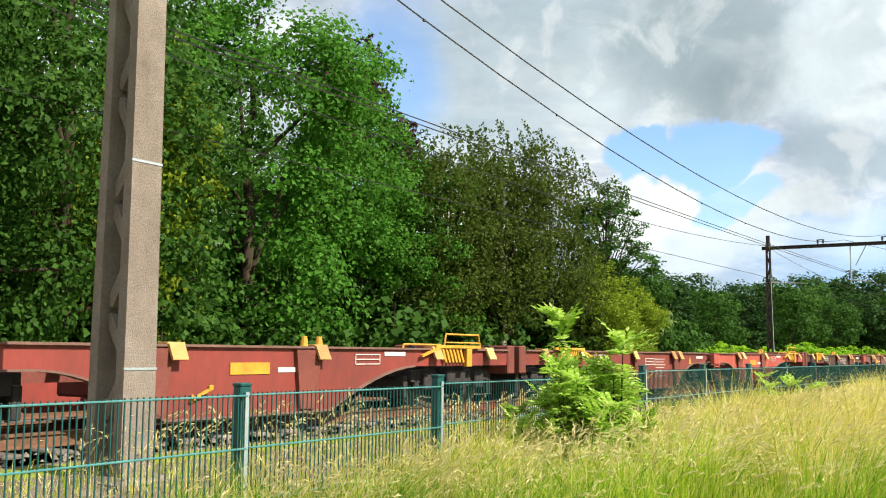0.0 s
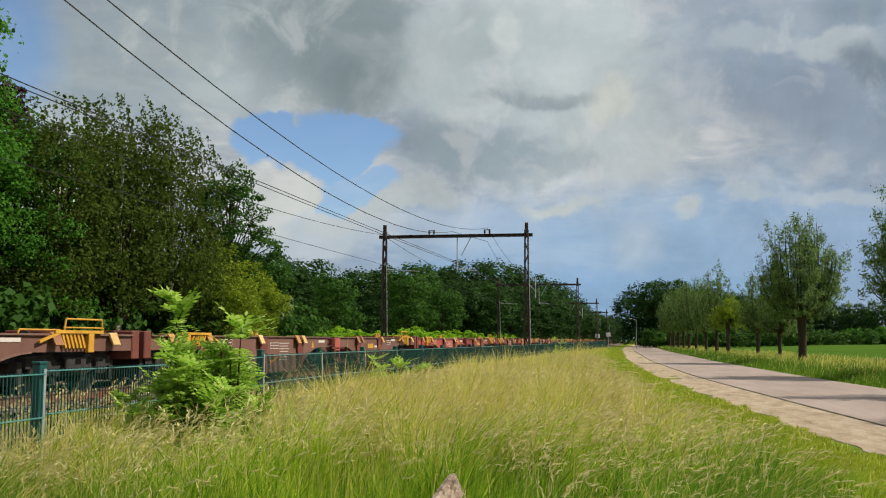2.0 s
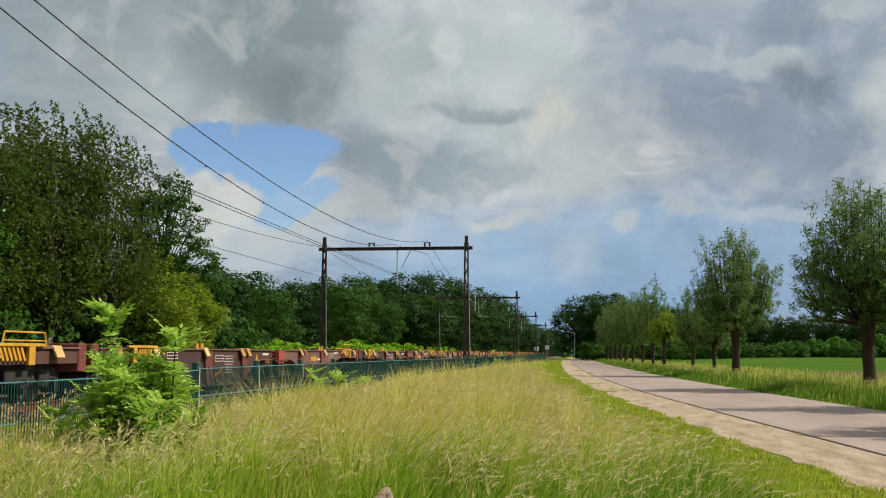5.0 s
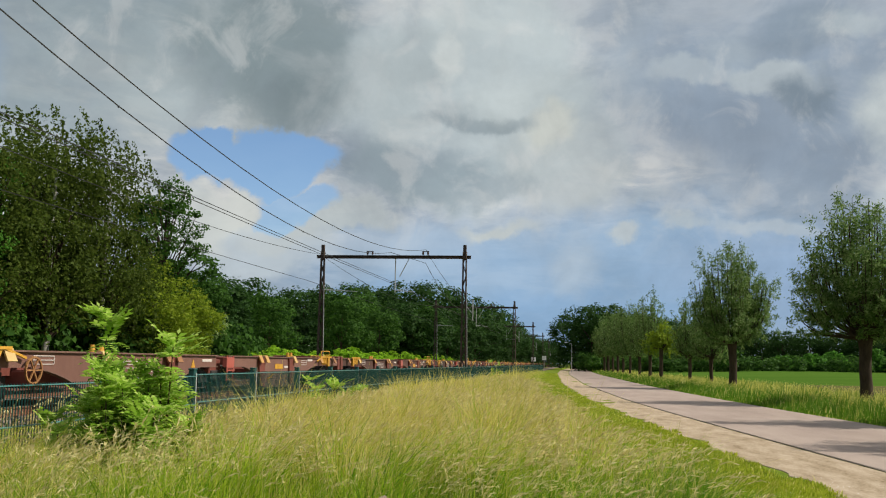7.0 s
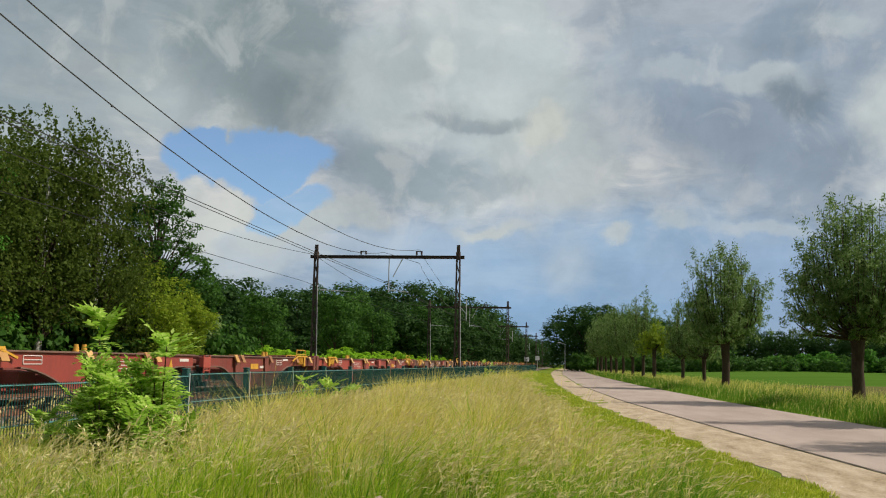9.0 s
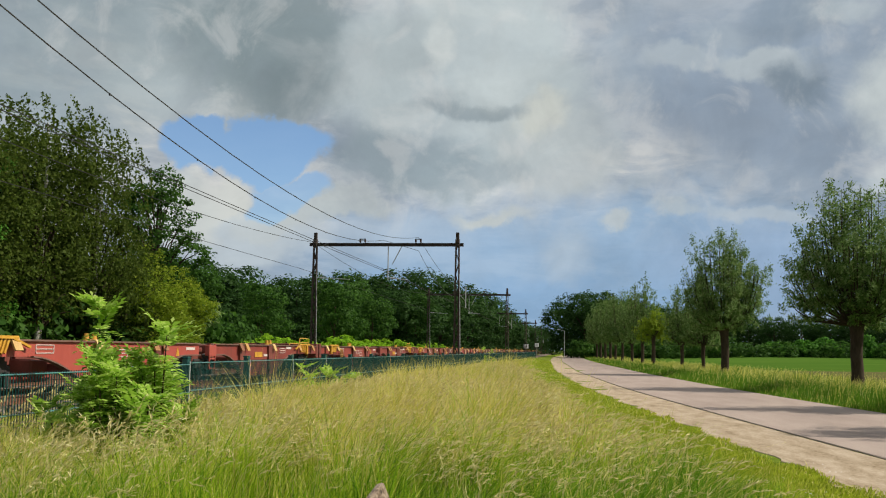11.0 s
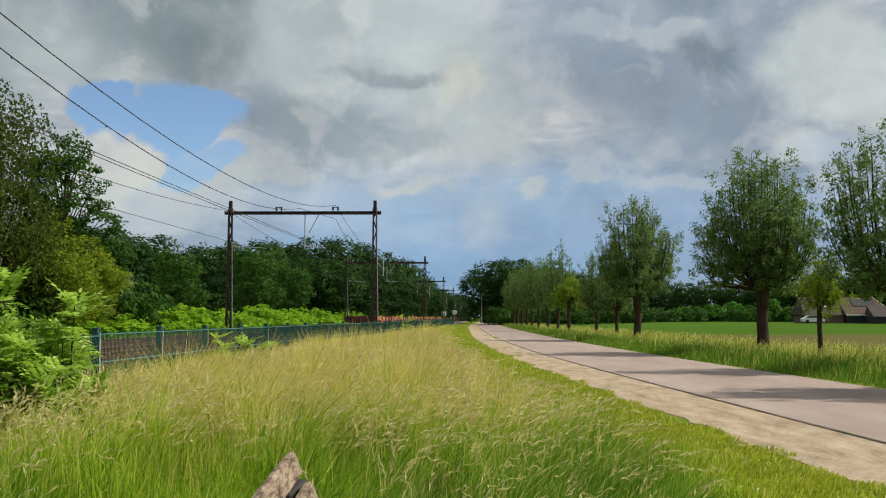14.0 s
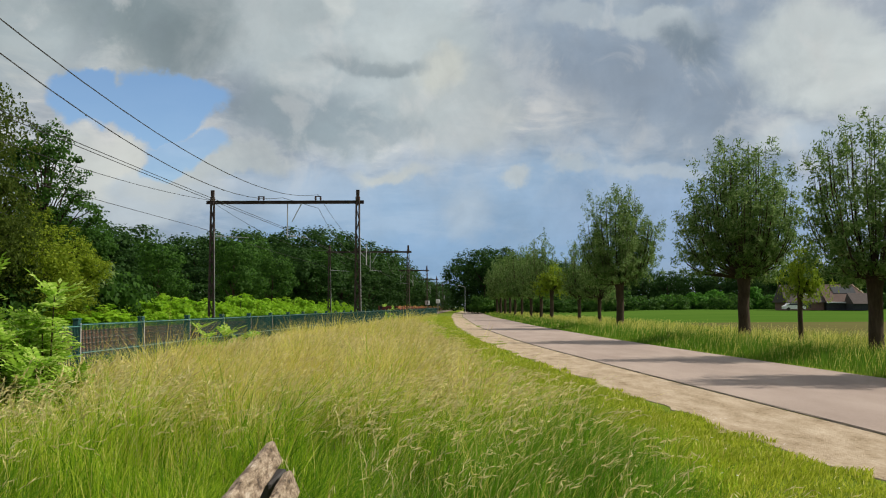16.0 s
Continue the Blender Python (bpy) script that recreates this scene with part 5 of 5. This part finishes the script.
# ---- bench beside the path ----
def build_bench():
    b = thing("wooden_bench", "weathered grey wooden bench in the long grass", "bench", "", pose(-0.66, 3.42, 0))

    def plank(x, y, z, w, h, ln, yaw, roll):
        bm = bmesh.new()
        add_box(bm, 0, w, -ln, 0, -h, 0, 0.006)
        bmesh.ops.subdivide_edges(bm, edges=[e for e in bm.edges if abs(e.verts[0].co.y - e.verts[1].co.y) > 0.5], cuts=9)
        for v in bm.verts:
            v.co += Vector((0.004 * noise.noise(v.co * 7), 0, 0.005 * noise.noise(v.co * 6 + Vector((3, 1, 0)))))
        part("plank", bm, M["wood"], b, at=pose(x, y, z, 0, roll, yaw))
    plank(0.0, 0.0, 1.135, 0.030, 0.082, 1.5, 5, -24)
    plank(0.095, -0.20, 1.068, 0.030, 0.082, 1.3, 5, -24)
    bm = bmesh.new()
    add_box(bm, 0.03, 0.10, -0.75, -0.67, -0.02, 1.0, 0.008)
    part("leg", bm, M["wood"], b)
    # black block added between the planks to make their gap dark
    bm = bmesh.new()
    add_box(bm, 0.045, 0.085, -0.34, -0.06, 0.98, 1.06, 0.006)
    part("bracket", bm, M["black"], b, "black block darkening the gap between the planks")


build_bench()


# ---- far things ----
def build_farm():
    f = thing("farmhouse", "low brown-tiled farmhouse with a black barn wing", "house", "", pose(70, 205, 0.85))
    bm = bmesh.new()
    add_box(bm, -6.0, 1.3, -4, 4, 0, 1.9)
    part("wall", bm, M["brickwall"], f)
    bm = bmesh.new()
    add_prism(bm, [(-4.6, 1.6), (4.6, 1.6), (0.0, 5.2)], "x", -6.4, 1.28)
    part("roof", bm, M["tile"], f)
    for x in (-3.4, -2.0):
        bm = bmesh.new()
        add_box(bm, x, x + 0.8, -0.6, 0.6, 0.0, 0.09, 0.01)
        part("roof_window", bm, M["white"], f, "pale roof window", at=pose(0, -2.2, 3.50, 38, 0, 0))
    bm = bmesh.new()
    add_box(bm, -3.2, -1.4, -4.06, -3.98, 0.5, 1.5)
    part("window", bm, M["glass"], f)
    bm = bmesh.new()
    add_box(bm, 1.5, 10.4, -5, 5, 0, 1.7)
    part("barn_wall", bm, M["tar"], f, "black tarred barn boards")
    # barn roof hipped at its outer end
    corners = [(1.3, -5.4, 1.6), (10.8, -5.4, 1.6), (10.8, 5.4, 1.6), (1.3, 5.4, 1.6), (1.3, 0, 5.2), (8.4, 0, 5.2)]
    part("barn_roof", mesh_from("barn_roof", corners, [(0, 1, 5, 4), (1, 2, 5), (2, 3, 4, 5), (3, 0, 4), (0, 3, 2, 1)], M["tile_warm"]), None, f)
    bm = bmesh.new()
    add_box(bm, 3.6, 8.2, -1.3, 1.3, 0.02, 0.10, 0.01)
    part("solar_panel", bm, M["tar"], f, "dark solar panels on the barn roof", at=pose(0, -1.75, 4.05, 33.7, 0, 0))
    bm = bmesh.new()
    add_bar(bm, (8.4, 0, 5.24), (10.8, -5.4, 1.66), 0.22, 0.12)
    add_bar(bm, (1.3, 0, 5.24), (8.4, 0, 5.24), 0.22, 0.12)
    part("ridge", bm, M["sand"], f, "pale ridge tiles")
    bm = bmesh.new()
    add_box(bm, 1.3, 5.2, -5.56, -5.42, 1.45, 1.68, 0.02)
    part("gutter", bm, M["white"], f, "white gutter")
    bm = bmesh.new()
    add_box(bm, 5.2, 10.6, -9.0, -5.0, 0, 1.5)
    part("wing_wall", bm, M["tar"], f, "black tarred boards of the low wing")
    bm = bmesh.new()
    add_prism(bm, [(-9.5, 1.3), (-4.5, 1.3), (-6.2, 3.4)], "x", 5.0, 10.9)
    part("wing_roof", bm, M["tile"], f)
    c = thing("parked_car", "small white parked car before the farmhouse", "car", "", pose(62.3, 192, 0.85))
    bm = bmesh.new()
    add_prism(bm, [(-2.0, 0.3), (2.0, 0.3), (2.05, 0.8), (1.2, 0.95), (0.7, 1.45), (-1.0, 1.45), (-1.7, 0.95), (-2.05, 0.85)], "y", -0.85, 0.85)
    part("body", bm, M["white"], c)
    bm = bmesh.new()
    add_prism(bm, [(1.0, 1.0), (0.62, 1.38), (-0.92, 1.38), (-1.45, 1.0)], "y", -0.87, -0.845)
    part("side_window", bm, M["glass"], c)
    for x in (-1.25, 1.25):
        bm = bmesh.new()
        add_cyl(bm, (x, -0.78, 0.3), (0, 1, 0), 0.32, 0.2, 14)
        part("wheel", bm, M["black"], c)
    lamp = thing("street_lamp", "slim grey street lamp beside the far road", "street lamp", "", pose(-0.4, 188, 0))
    bm = bmesh.new()
    add_bar(bm, (0, 0, 0), (0, 0, 5.4), 0.10, 0.06, 8)
    add_bar(bm, (0, 0, 5.35), (-0.9, 0, 5.6), 0.06, sides=6)
    part("pole", bm, M["galv"], lamp)
    bm = bmesh.new()
    add_box(bm, -1.35, -0.8, -0.1, 0.1, 5.55, 5.68, 0.03)
    part("lamp_head", bm, M["galv"], lamp)
    for x, y, h in ((-8.2, 205, 2.6), (-6.6, 225, 3.0)):
        s = thing("relay_cabinet", "small white trackside cabinet on a post", "signal cabinet", "trackside cabinets", pose(x, y, 0.3))
        bm = bmesh.new()
        add_bar(bm, (0, 0, 0), (0, 0, h - 0.8), 0.12, sides=8)
        part("post", bm, M["galv"], s)
        bm = bmesh.new()
        add_box(bm, -0.45, 0.45, -0.25, 0.25, h - 0.9, h, 0.04)
        part("cabinet", bm, M["white"], s)


build_farm()


# ---- the train ----
LEN, SPEED, REAR0 = 23.25, 23.45, -6.6
DECK = 0.94


def side_outline(y0, y1, down_rear, down_front):
    """Outline (y, z) of a fish-bellied sill: shallow over the bogies, deep between them."""
    pts = [(y0, DECK), (y1, DECK), (y1, DECK - 0.26)]
    a0, a1 = down_front
    for k in range(9):
        t = k / 8
        pts.append((y1 - a0 - (a1 - a0) * t, DECK - 0.26 - 0.60 * (t ** 1.7)))
    b0, b1 = down_rear
    for k in range(9):
        t = 1 - k / 8
        pts.append((y0 + b0 + (b1 - b0) * t, DECK - 0.26 - 0.60 * (t ** 1.7)))
    pts.append((y0, DECK - 0.26))
    return pts


def build_bogie():
    """Frame, axle boxes and springs of one bogie about its middle."""
    me = {}
    bm = bmesh.new()
    for s in (-1, 1):
        add_prism(bm, [(-1.25, 0.42), (-1.25, 0.60), (-0.6, 0.62), (-0.35, 0.50), (0.35, 0.50), (0.6, 0.62), (1.25, 0.60), (1.25, 0.42), (0.75, 0.40), (0.45, 0.28), (-0.45, 0.28), (-0.75, 0.40)], "x", s * 0.98 - 0.05, s * 0.98 + 0.05)
        for y in (-0.82, 0.82):
            add_box(bm, s * 0.98 - 0.13, s * 0.98 + 0.13, y - 0.14, y + 0.14, 0.28, 0.56, 0.02)
            for q in (-0.24, 0.24):
                add_cyl(bm, (s * 0.98, y + q, 0.46), (0, 0, 1), 0.07, 0.26, 10)
        add_box(bm, s * 1.08, s * 1.14, -0.30, 0.30, 0.34, 0.58, 0.02)
    add_box(bm, -0.95, 0.95, -0.22, 0.22, 0.42, 0.68, 0.02)
    for y in (-1.2, 1.2):
        add_box(bm, -0.95, 0.95, y - 0.05, y + 0.05, 0.44, 0.56)
    me["frame"] = bm_mesh("bogie_frame", bm, M["black"])
    bm = bmesh.new()
    for s in (-1, 1):
        add_cyl(bm, (s * 0.75, 0, 0), (1, 0, 0), 0.42, 0.11, 26)
        add_cyl(bm, (s * 0.69, 0, 0), (1, 0, 0), 0.45, 0.03, 26)
        add_cyl(bm, (s * 0.83, 0, 0), (1, 0, 0), 0.15, 0.06, 14)
    add_cyl(bm, (0, 0, 0), (1, 0, 0), 0.08, 1.9, 12)
    me["wheelset"] = bm_mesh("wheelset", bm, M["wheel"])
    return me


def build_wagon_meshes():
    me = build_bogie()
    H = LEN / 2
    # rear and front halves mirror each other about the middle joint
    out = side_outline(0.35, H - 0.35, (3.1, 5.2), (1.0, 2.7))
    for key, s in (("near", 1), ("far", -1)):
        bm = bmesh.new()
        add_prism(bm, out, "x", s * 1.25 - 0.02, s * 1.25 + 0.02)
        me["sill_" + key] = bm_mesh("side_sill", bm, M["red"])
        bm = bmesh.new()
        add_box(bm, min(s * 1.16, s * 1.32), max(s * 1.16, s * 1.32), 0.35, H - 0.35, DECK + 0.0, DECK + 0.03)
        # lower flange following the belly
        low = out[2:-1]
        for (ya, za), (yb, zb) in zip(low, low[1:]):
            add_bar(bm, (s * 1.27, ya, za), (s * 1.27, yb, zb), 0.12, 0.025)
        me["flange_" + key] = bm_mesh("flange", bm, M["top"])
        # darker red ribs paint in the shaded recesses beside the flaps
        bm = bmesh.new()
        add_prism(bm, [(-0.26, DECK - 0.02), (0.26, DECK - 0.02), (0.16, DECK - 0.82), (-0.16, DECK - 0.82)], "x", *sorted((s * 1.272, s * 1.33)))
        me["rib_" + key] = bm_mesh("rib", bm, M["red_dark"])
    bm = bmesh.new()
    for x in (-0.35, 0.35):
        add_box(bm, x - 0.06, x + 0.06, 0.4, H - 0.4, DECK - 0.42, DECK - 0.02)
    for y in (0.5, 2.6, 4.4, 6.0, 7.6, 9.4, 11.2):
        add_box(bm, -1.22, 1.22, y - 0.08, y + 0.08, DECK - 0.22, DECK - 0.03)
    for y in (4.6, 6.4, 8.2):
        add_box(bm, -0.8, 0.8, y - 0.3, y + 0.3, 0.3, 0.62, 0.03)
    me["beams"] = bm_mesh("underframe", bm, M["red_dark"])
    bm = bmesh.new()
    add_box(bm, -1.3, 1.3, 0.10, 0.36, DECK - 0.42, DECK + 0.10, 0.02)
    me["end"] = bm_mesh("end_beam", bm, M["red_dark"])
    bm = bmesh.new()
    add_cyl(bm, (0, -0.12, DECK - 0.10), (0, 1, 0), 0.09, 0.5, 12)
    add_cyl(bm, (0, -0.38, DECK - 0.10), (0, 1, 0), 0.20, 0.05, 16)
    me["buffers"] = bm_mesh("buffer", bm, M["black"])
    bm = bmesh.new()
    add_box(bm, -0.06, 0.06, -0.42, 0.15, DECK - 0.26, DECK - 0.14, 0.02)
    me["hook"] = bm_mesh("coupling", bm, M["black"])
    # container flaps: a hinged plate hanging outside the sill with its peg
    bm = bmesh.new()
    add_prism(bm, [(1.30, DECK + 0.03), (1.39, DECK - 0.16), (1.42, DECK - 0.15), (1.33, DECK + 0.05)], "y", -0.12, 0.12)
    add_box(bm, 1.16, 1.33, -0.14, 0.14, DECK + 0.025, DECK + 0.055, 0.006)
    me["flap"] = bm_mesh("container_flap", bm, M["flap"])
    bm = bmesh.new()
    add_cyl(bm, (1.15, 0, DECK + 0.10), (0, 0, 1), 0.06, 0.14, 10, 0.04)
    me["peg"] = bm_mesh("container_peg", bm, M["yellow"])
    # end platform: yellow steps with a handrail
    bm = bmesh.new()
    for k in range(6):
        y = 2.0 + k * 0.11
        add_bar(bm, (1.32, y, DECK - 0.20), (1.32, y + 0.12, DECK + 0.04), 0.04, 0.05)
    add_bar(bm, (1.34, 1.5, DECK + 0.06), (1.34, 2.9, DECK + 0.06), 0.05)
    add_bar(bm, (1.34, 2.7, DECK + 0.06), (1.34, 3.3, DECK - 0.10), 0.04)
    add_box(bm, 1.28, 1.36, 1.75, 1.92, DECK - 0.28, DECK + 0.04, 0.01)
    me["platform"] = bm_mesh("end_platform", bm, M["yellow"])
    bm = bmesh.new()
    for y in (1.25, 2.45):
        add_bar(bm, (1.22, y, DECK + 0.03), (1.22, y + (0.06 if y < 2 else -0.06), DECK + 0.27), 0.032, sides=6)
    add_bar(bm, (1.22, 1.31, DECK + 0.27), (1.22, 2.39, DECK + 0.27), 0.032, sides=6)
    add_bar(bm, (1.22, 1.25, DECK + 0.13), (1.22, 2.45, DECK + 0.13), 0.025, sides=6)
    me["handrail"] = bm_mesh("handrail", bm, M["yellow"])
    bm = bmesh.new()
    add_box(bm, 1.274, 1.282, -0.36, 0.36, 0, 0.15)
    me["sign"] = bm_mesh("name_plate", bm, M["yellow"])
    bm = bmesh.new()
    add_box(bm, 1.274, 1.280, -0.28, 0.28, 0, 0.065)
    me["bar"] = bm_mesh("marking_bar", bm, M["cream"])
    bm = bmesh.new()
    for r in range(7):
        w = 0.30 if r % 2 else 0.36
        add_box(bm, 1.274, 1.279, -w, w, -0.07 * r, -0.07 * r + 0.016)
    me["table"] = bm_mesh("marking_table", bm, M["cream"])
    bm = bmesh.new()
    for a, b in (((-0.3, 0.0), (0.3, 0.0)), ((-0.3, 0.14), (0.3, 0.14)), ((-0.3, 0.0), (-0.3, 0.14)), ((0.3, 0.0), (0.3, 0.14)), ((-0.3, 0.07), (0.3, 0.07))):
        add_bar(bm, (1.276, a[0], a[1]), (1.276, b[0], b[1]), 0.014)
    me["box"] = bm_mesh("marking_box", bm, M["cream"])
    bm = bmesh.new()
    add_prism(bm, [(-0.11, 0), (0.11, 0), (0, 0.2)], "x", 1.274, 1.281)
    me["triangle"] = bm_mesh("warning_triangle", bm, M["yellow"])
    bm = bmesh.new()
    add_box(bm, 1.27, 1.30, -0.03, 0.03, -0.05, 0.05, 0.005)
    add_bar(bm, (1.32, 0.0, 0.0), (1.36, 0.24, 0.12), 0.035)
    add_box(bm, 1.33, 1.38, 0.20, 0.27, 0.10, 0.16, 0.006)
    me["lever"] = bm_mesh("brake_lever", bm, M["yellow"])
    ring = bmesh.new()
    for k in range(16):
        a0, a1 = 2 * math.pi * k / 16, 2 * math.pi * (k + 1) / 16
        add_bar(ring, (1.36, 0.22 * math.cos(a0), 0.22 * math.sin(a0)), (1.36, 0.22 * math.cos(a1), 0.22 * math.sin(a1)), 0.03)
    for k in range(3):
        a0 = 1.047 * k
        add_bar(ring, (1.36, -0.22 * math.cos(a0), -0.22 * math.sin(a0)), (1.36, 0.22 * math.cos(a0), 0.22 * math.sin(a0)), 0.022)
    me["hand_wheel"] = bm_mesh("hand_wheel", ring, M["flap"])
    bm = bmesh.new()
    for y in (-0.2, 0.2):
        add_bar(bm, (1.36, y, DECK + 0.02), (1.36, y, 0.32), 0.045, sides=6)
    for z in (0.34, 0.58, DECK - 0.28):
        add_bar(bm, (1.36, -0.2, z), (1.36, 0.2, z), 0.035, sides=6)
    add_box(bm, 1.26, 1.38, -0.25, 0.25, DECK - 0.28, DECK - 0.02, 0.01)
    me["step"] = bm_mesh("step_ladder", bm, M["red"])
    bm = bmesh.new()
    add_box(bm, -1.1, 1.1, -0.35, 0.35, DECK - 0.46, DECK - 0.08, 0.02)
    me["joint"] = bm_mesh("joint_beam", bm, M["red_dark"])
    # black boxes added over the bogie to stand in for the deep shade there
    bm = bmesh.new()
    add_box(bm, -0.85, 0.85, -1.5, 1.5, 0.50, 0.70, 0.02)
    for y in (-1.35, -0.45, 0.45, 1.35):
        add_box(bm, -1.0, 1.0, y - 0.06, y + 0.06, 0.16, 0.52, 0.01)
    me["shade_fill"] = bm_mesh("brake_gear", bm, M["black"])
    return me


def add_bogie(w, me, y):
    b = part("bogie", me["frame"], None, w, "black grimy bogie", at=pose(0, y, 0))
    part("brake_gear", me["shade_fill"], None, b)
    for q in (-0.82, 0.82):
        part("wheelset", me["wheelset"], None, b, at=pose(0, q, 0.42))


def build_wagon(me):
    w = thing("container_wagon", "empty faded-red articulated container flat wagon", "railway wagon", "wagons of the freight train")
    H = LEN / 2
    for half in (0, 1):
        flip = pose(0, 0, 0) if half == 0 else pose(0, LEN, 0, 0, 0, 180)
        for key in ("near", "far"):
            sill = part("side_sill", me["sill_" + key], None, w, at=flip)
            part("flange", me["flange_" + key], None, sill, "rusty edge flange")
            for y in (6.05, 8.75):
                part("rib", me["rib_" + key], None, sill, at=pose(0, y, 0))
        part("underframe", me["beams"], None, w, at=flip)
        part("end_beam", me["end"], None, w, at=flip)
        for x in (-0.87, 0.87):
            part("buffer", me["buffers"], None, w, at=flip @ pose(x, 0, 0))
        part("coupling", me["hook"], None, w, at=flip)
        for y in (1.1, 2.85, 5.8, 8.45, 8.95):
            yy = y if half == 0 else LEN - y
            part("container_flap", me["flap"], None, w, "yellow hinged container flap", at=pose(0, yy, 0))
            if y == 5.8:
                part("container_peg", me["peg"], None, w, at=pose(0, yy - 0.16, 0))
                part("container_peg", me["peg"], None, w, at=pose(0, yy + 0.16, 0))
    part("end_platform", me["platform"], None, w, "yellow striped end platform", at=pose(0, LEN, 0) @ Matrix.Diagonal((1, -1, 1, 1)))
    part("handrail", me["handrail"], None, w, "yellow tubular handrail", at=pose(0, LEN, 0) @ Matrix.Diagonal((1, -1, 1, 1)))
    part("handrail", me["handrail"], None, w, "yellow tubular handrail", at=pose(0, LEN - 1.25, 0) @ Matrix.Diagonal((1, -1, 0.85, 1)))
    part("end_platform", me["platform"], None, w, "yellow striped end platform")
    part("step_ladder", me["step"], None, w, at=pose(0, H + 0.35, 0))
    part("joint_beam", me["joint"], None, w, at=pose(0, H, 0))
    for y in (1.9, H, LEN - 1.9):
        add_bogie(w, me, y)
    part("name_plate", me["sign"], None, w, "yellow lettering panel", at=pose(0, 16.1, 0.60))
    part("marking_bar", me["bar"], None, w, at=pose(0, 16.9, 0.62))
    part("marking_box", me["box"], None, w, at=pose(0, 18.6, 0.72))
    part("marking_bar", me["bar"], None, w, at=pose(0, 19.3, 0.84))
    part("brake_lever", me["lever"], None, w, at=pose(0, 15.1, 0.32))
    part("warning_triangle", me["triangle"], None, w, at=pose(0, 9.9, 0.66))
    part("marking_bar", me["bar"], None, w, at=pose(0, 10.7, 0.80))
    part("marking_table", me["table"], None, w, at=pose(0, 7.6, 0.78))
    part("marking_box", me["box"], None, w, at=pose(0, 6.9, 0.66))
    part("marking_bar", me["bar"], None, w, at=pose(0, 6.1, 0.84))
    part("brake_lever", me["lever"], None, w, at=pose(0, 6.6, 0.32))
    part("marking_box", me["box"], None, w, at=pose(0, 3.9, 0.74))
    return w


wagon_meshes = build_wagon_meshes()
first_wagon = build_wagon(wagon_meshes)
train = [(first_wagon, REAR0)]
brown = {}
for key in ("sill_near", "sill_far"):
    brown[wagon_meshes[key]] = wagon_meshes[key].copy()
    brown[wagon_meshes[key]].materials[0] = M["brown"]
rear = REAR0
for k in list(range(1, 14)) + list(range(-1, -11, -1)):
    longer = 26.4 / LEN if k in (-5, -6) else 1.0      # two wagons of a longer type
    rear = REAR0 + k * LEN if k > 0 else (REAR0 if k == -1 else rear) - LEN * longer
    w = copy_thing(first_wagon, pose(TRACK_NEAR, 0, RAIL_Z) @ Matrix.Diagonal((1, longer, 1, 1)))
    if k in (-1, -2, -3, -4, -5, -6, 2, 3, 4, 5, 7, 8, 10, 11, 12):
        tagged(w, "empty grimy brown articulated container flat wagon")
        for o in w.children_recursive:
            if o.data in brown:
                o.data = brown[o.data]
    if k in (-6, -9):
        part("hand_wheel", wagon_meshes["hand_wheel"], None, w, "yellow hand brake wheel", at=pose(0, 3.5, 0.64))
    train.append((w, rear))


def motions():
    for w, y0 in train:
        walk(w, [(0.0, pose(TRACK_NEAR, y0, RAIL_Z)), (8.0, pose(TRACK_NEAR, y0 + 8 * SPEED, RAIL_Z)), (16.0, pose(TRACK_NEAR, y0 + 16 * SPEED, RAIL_Z))])


motions()
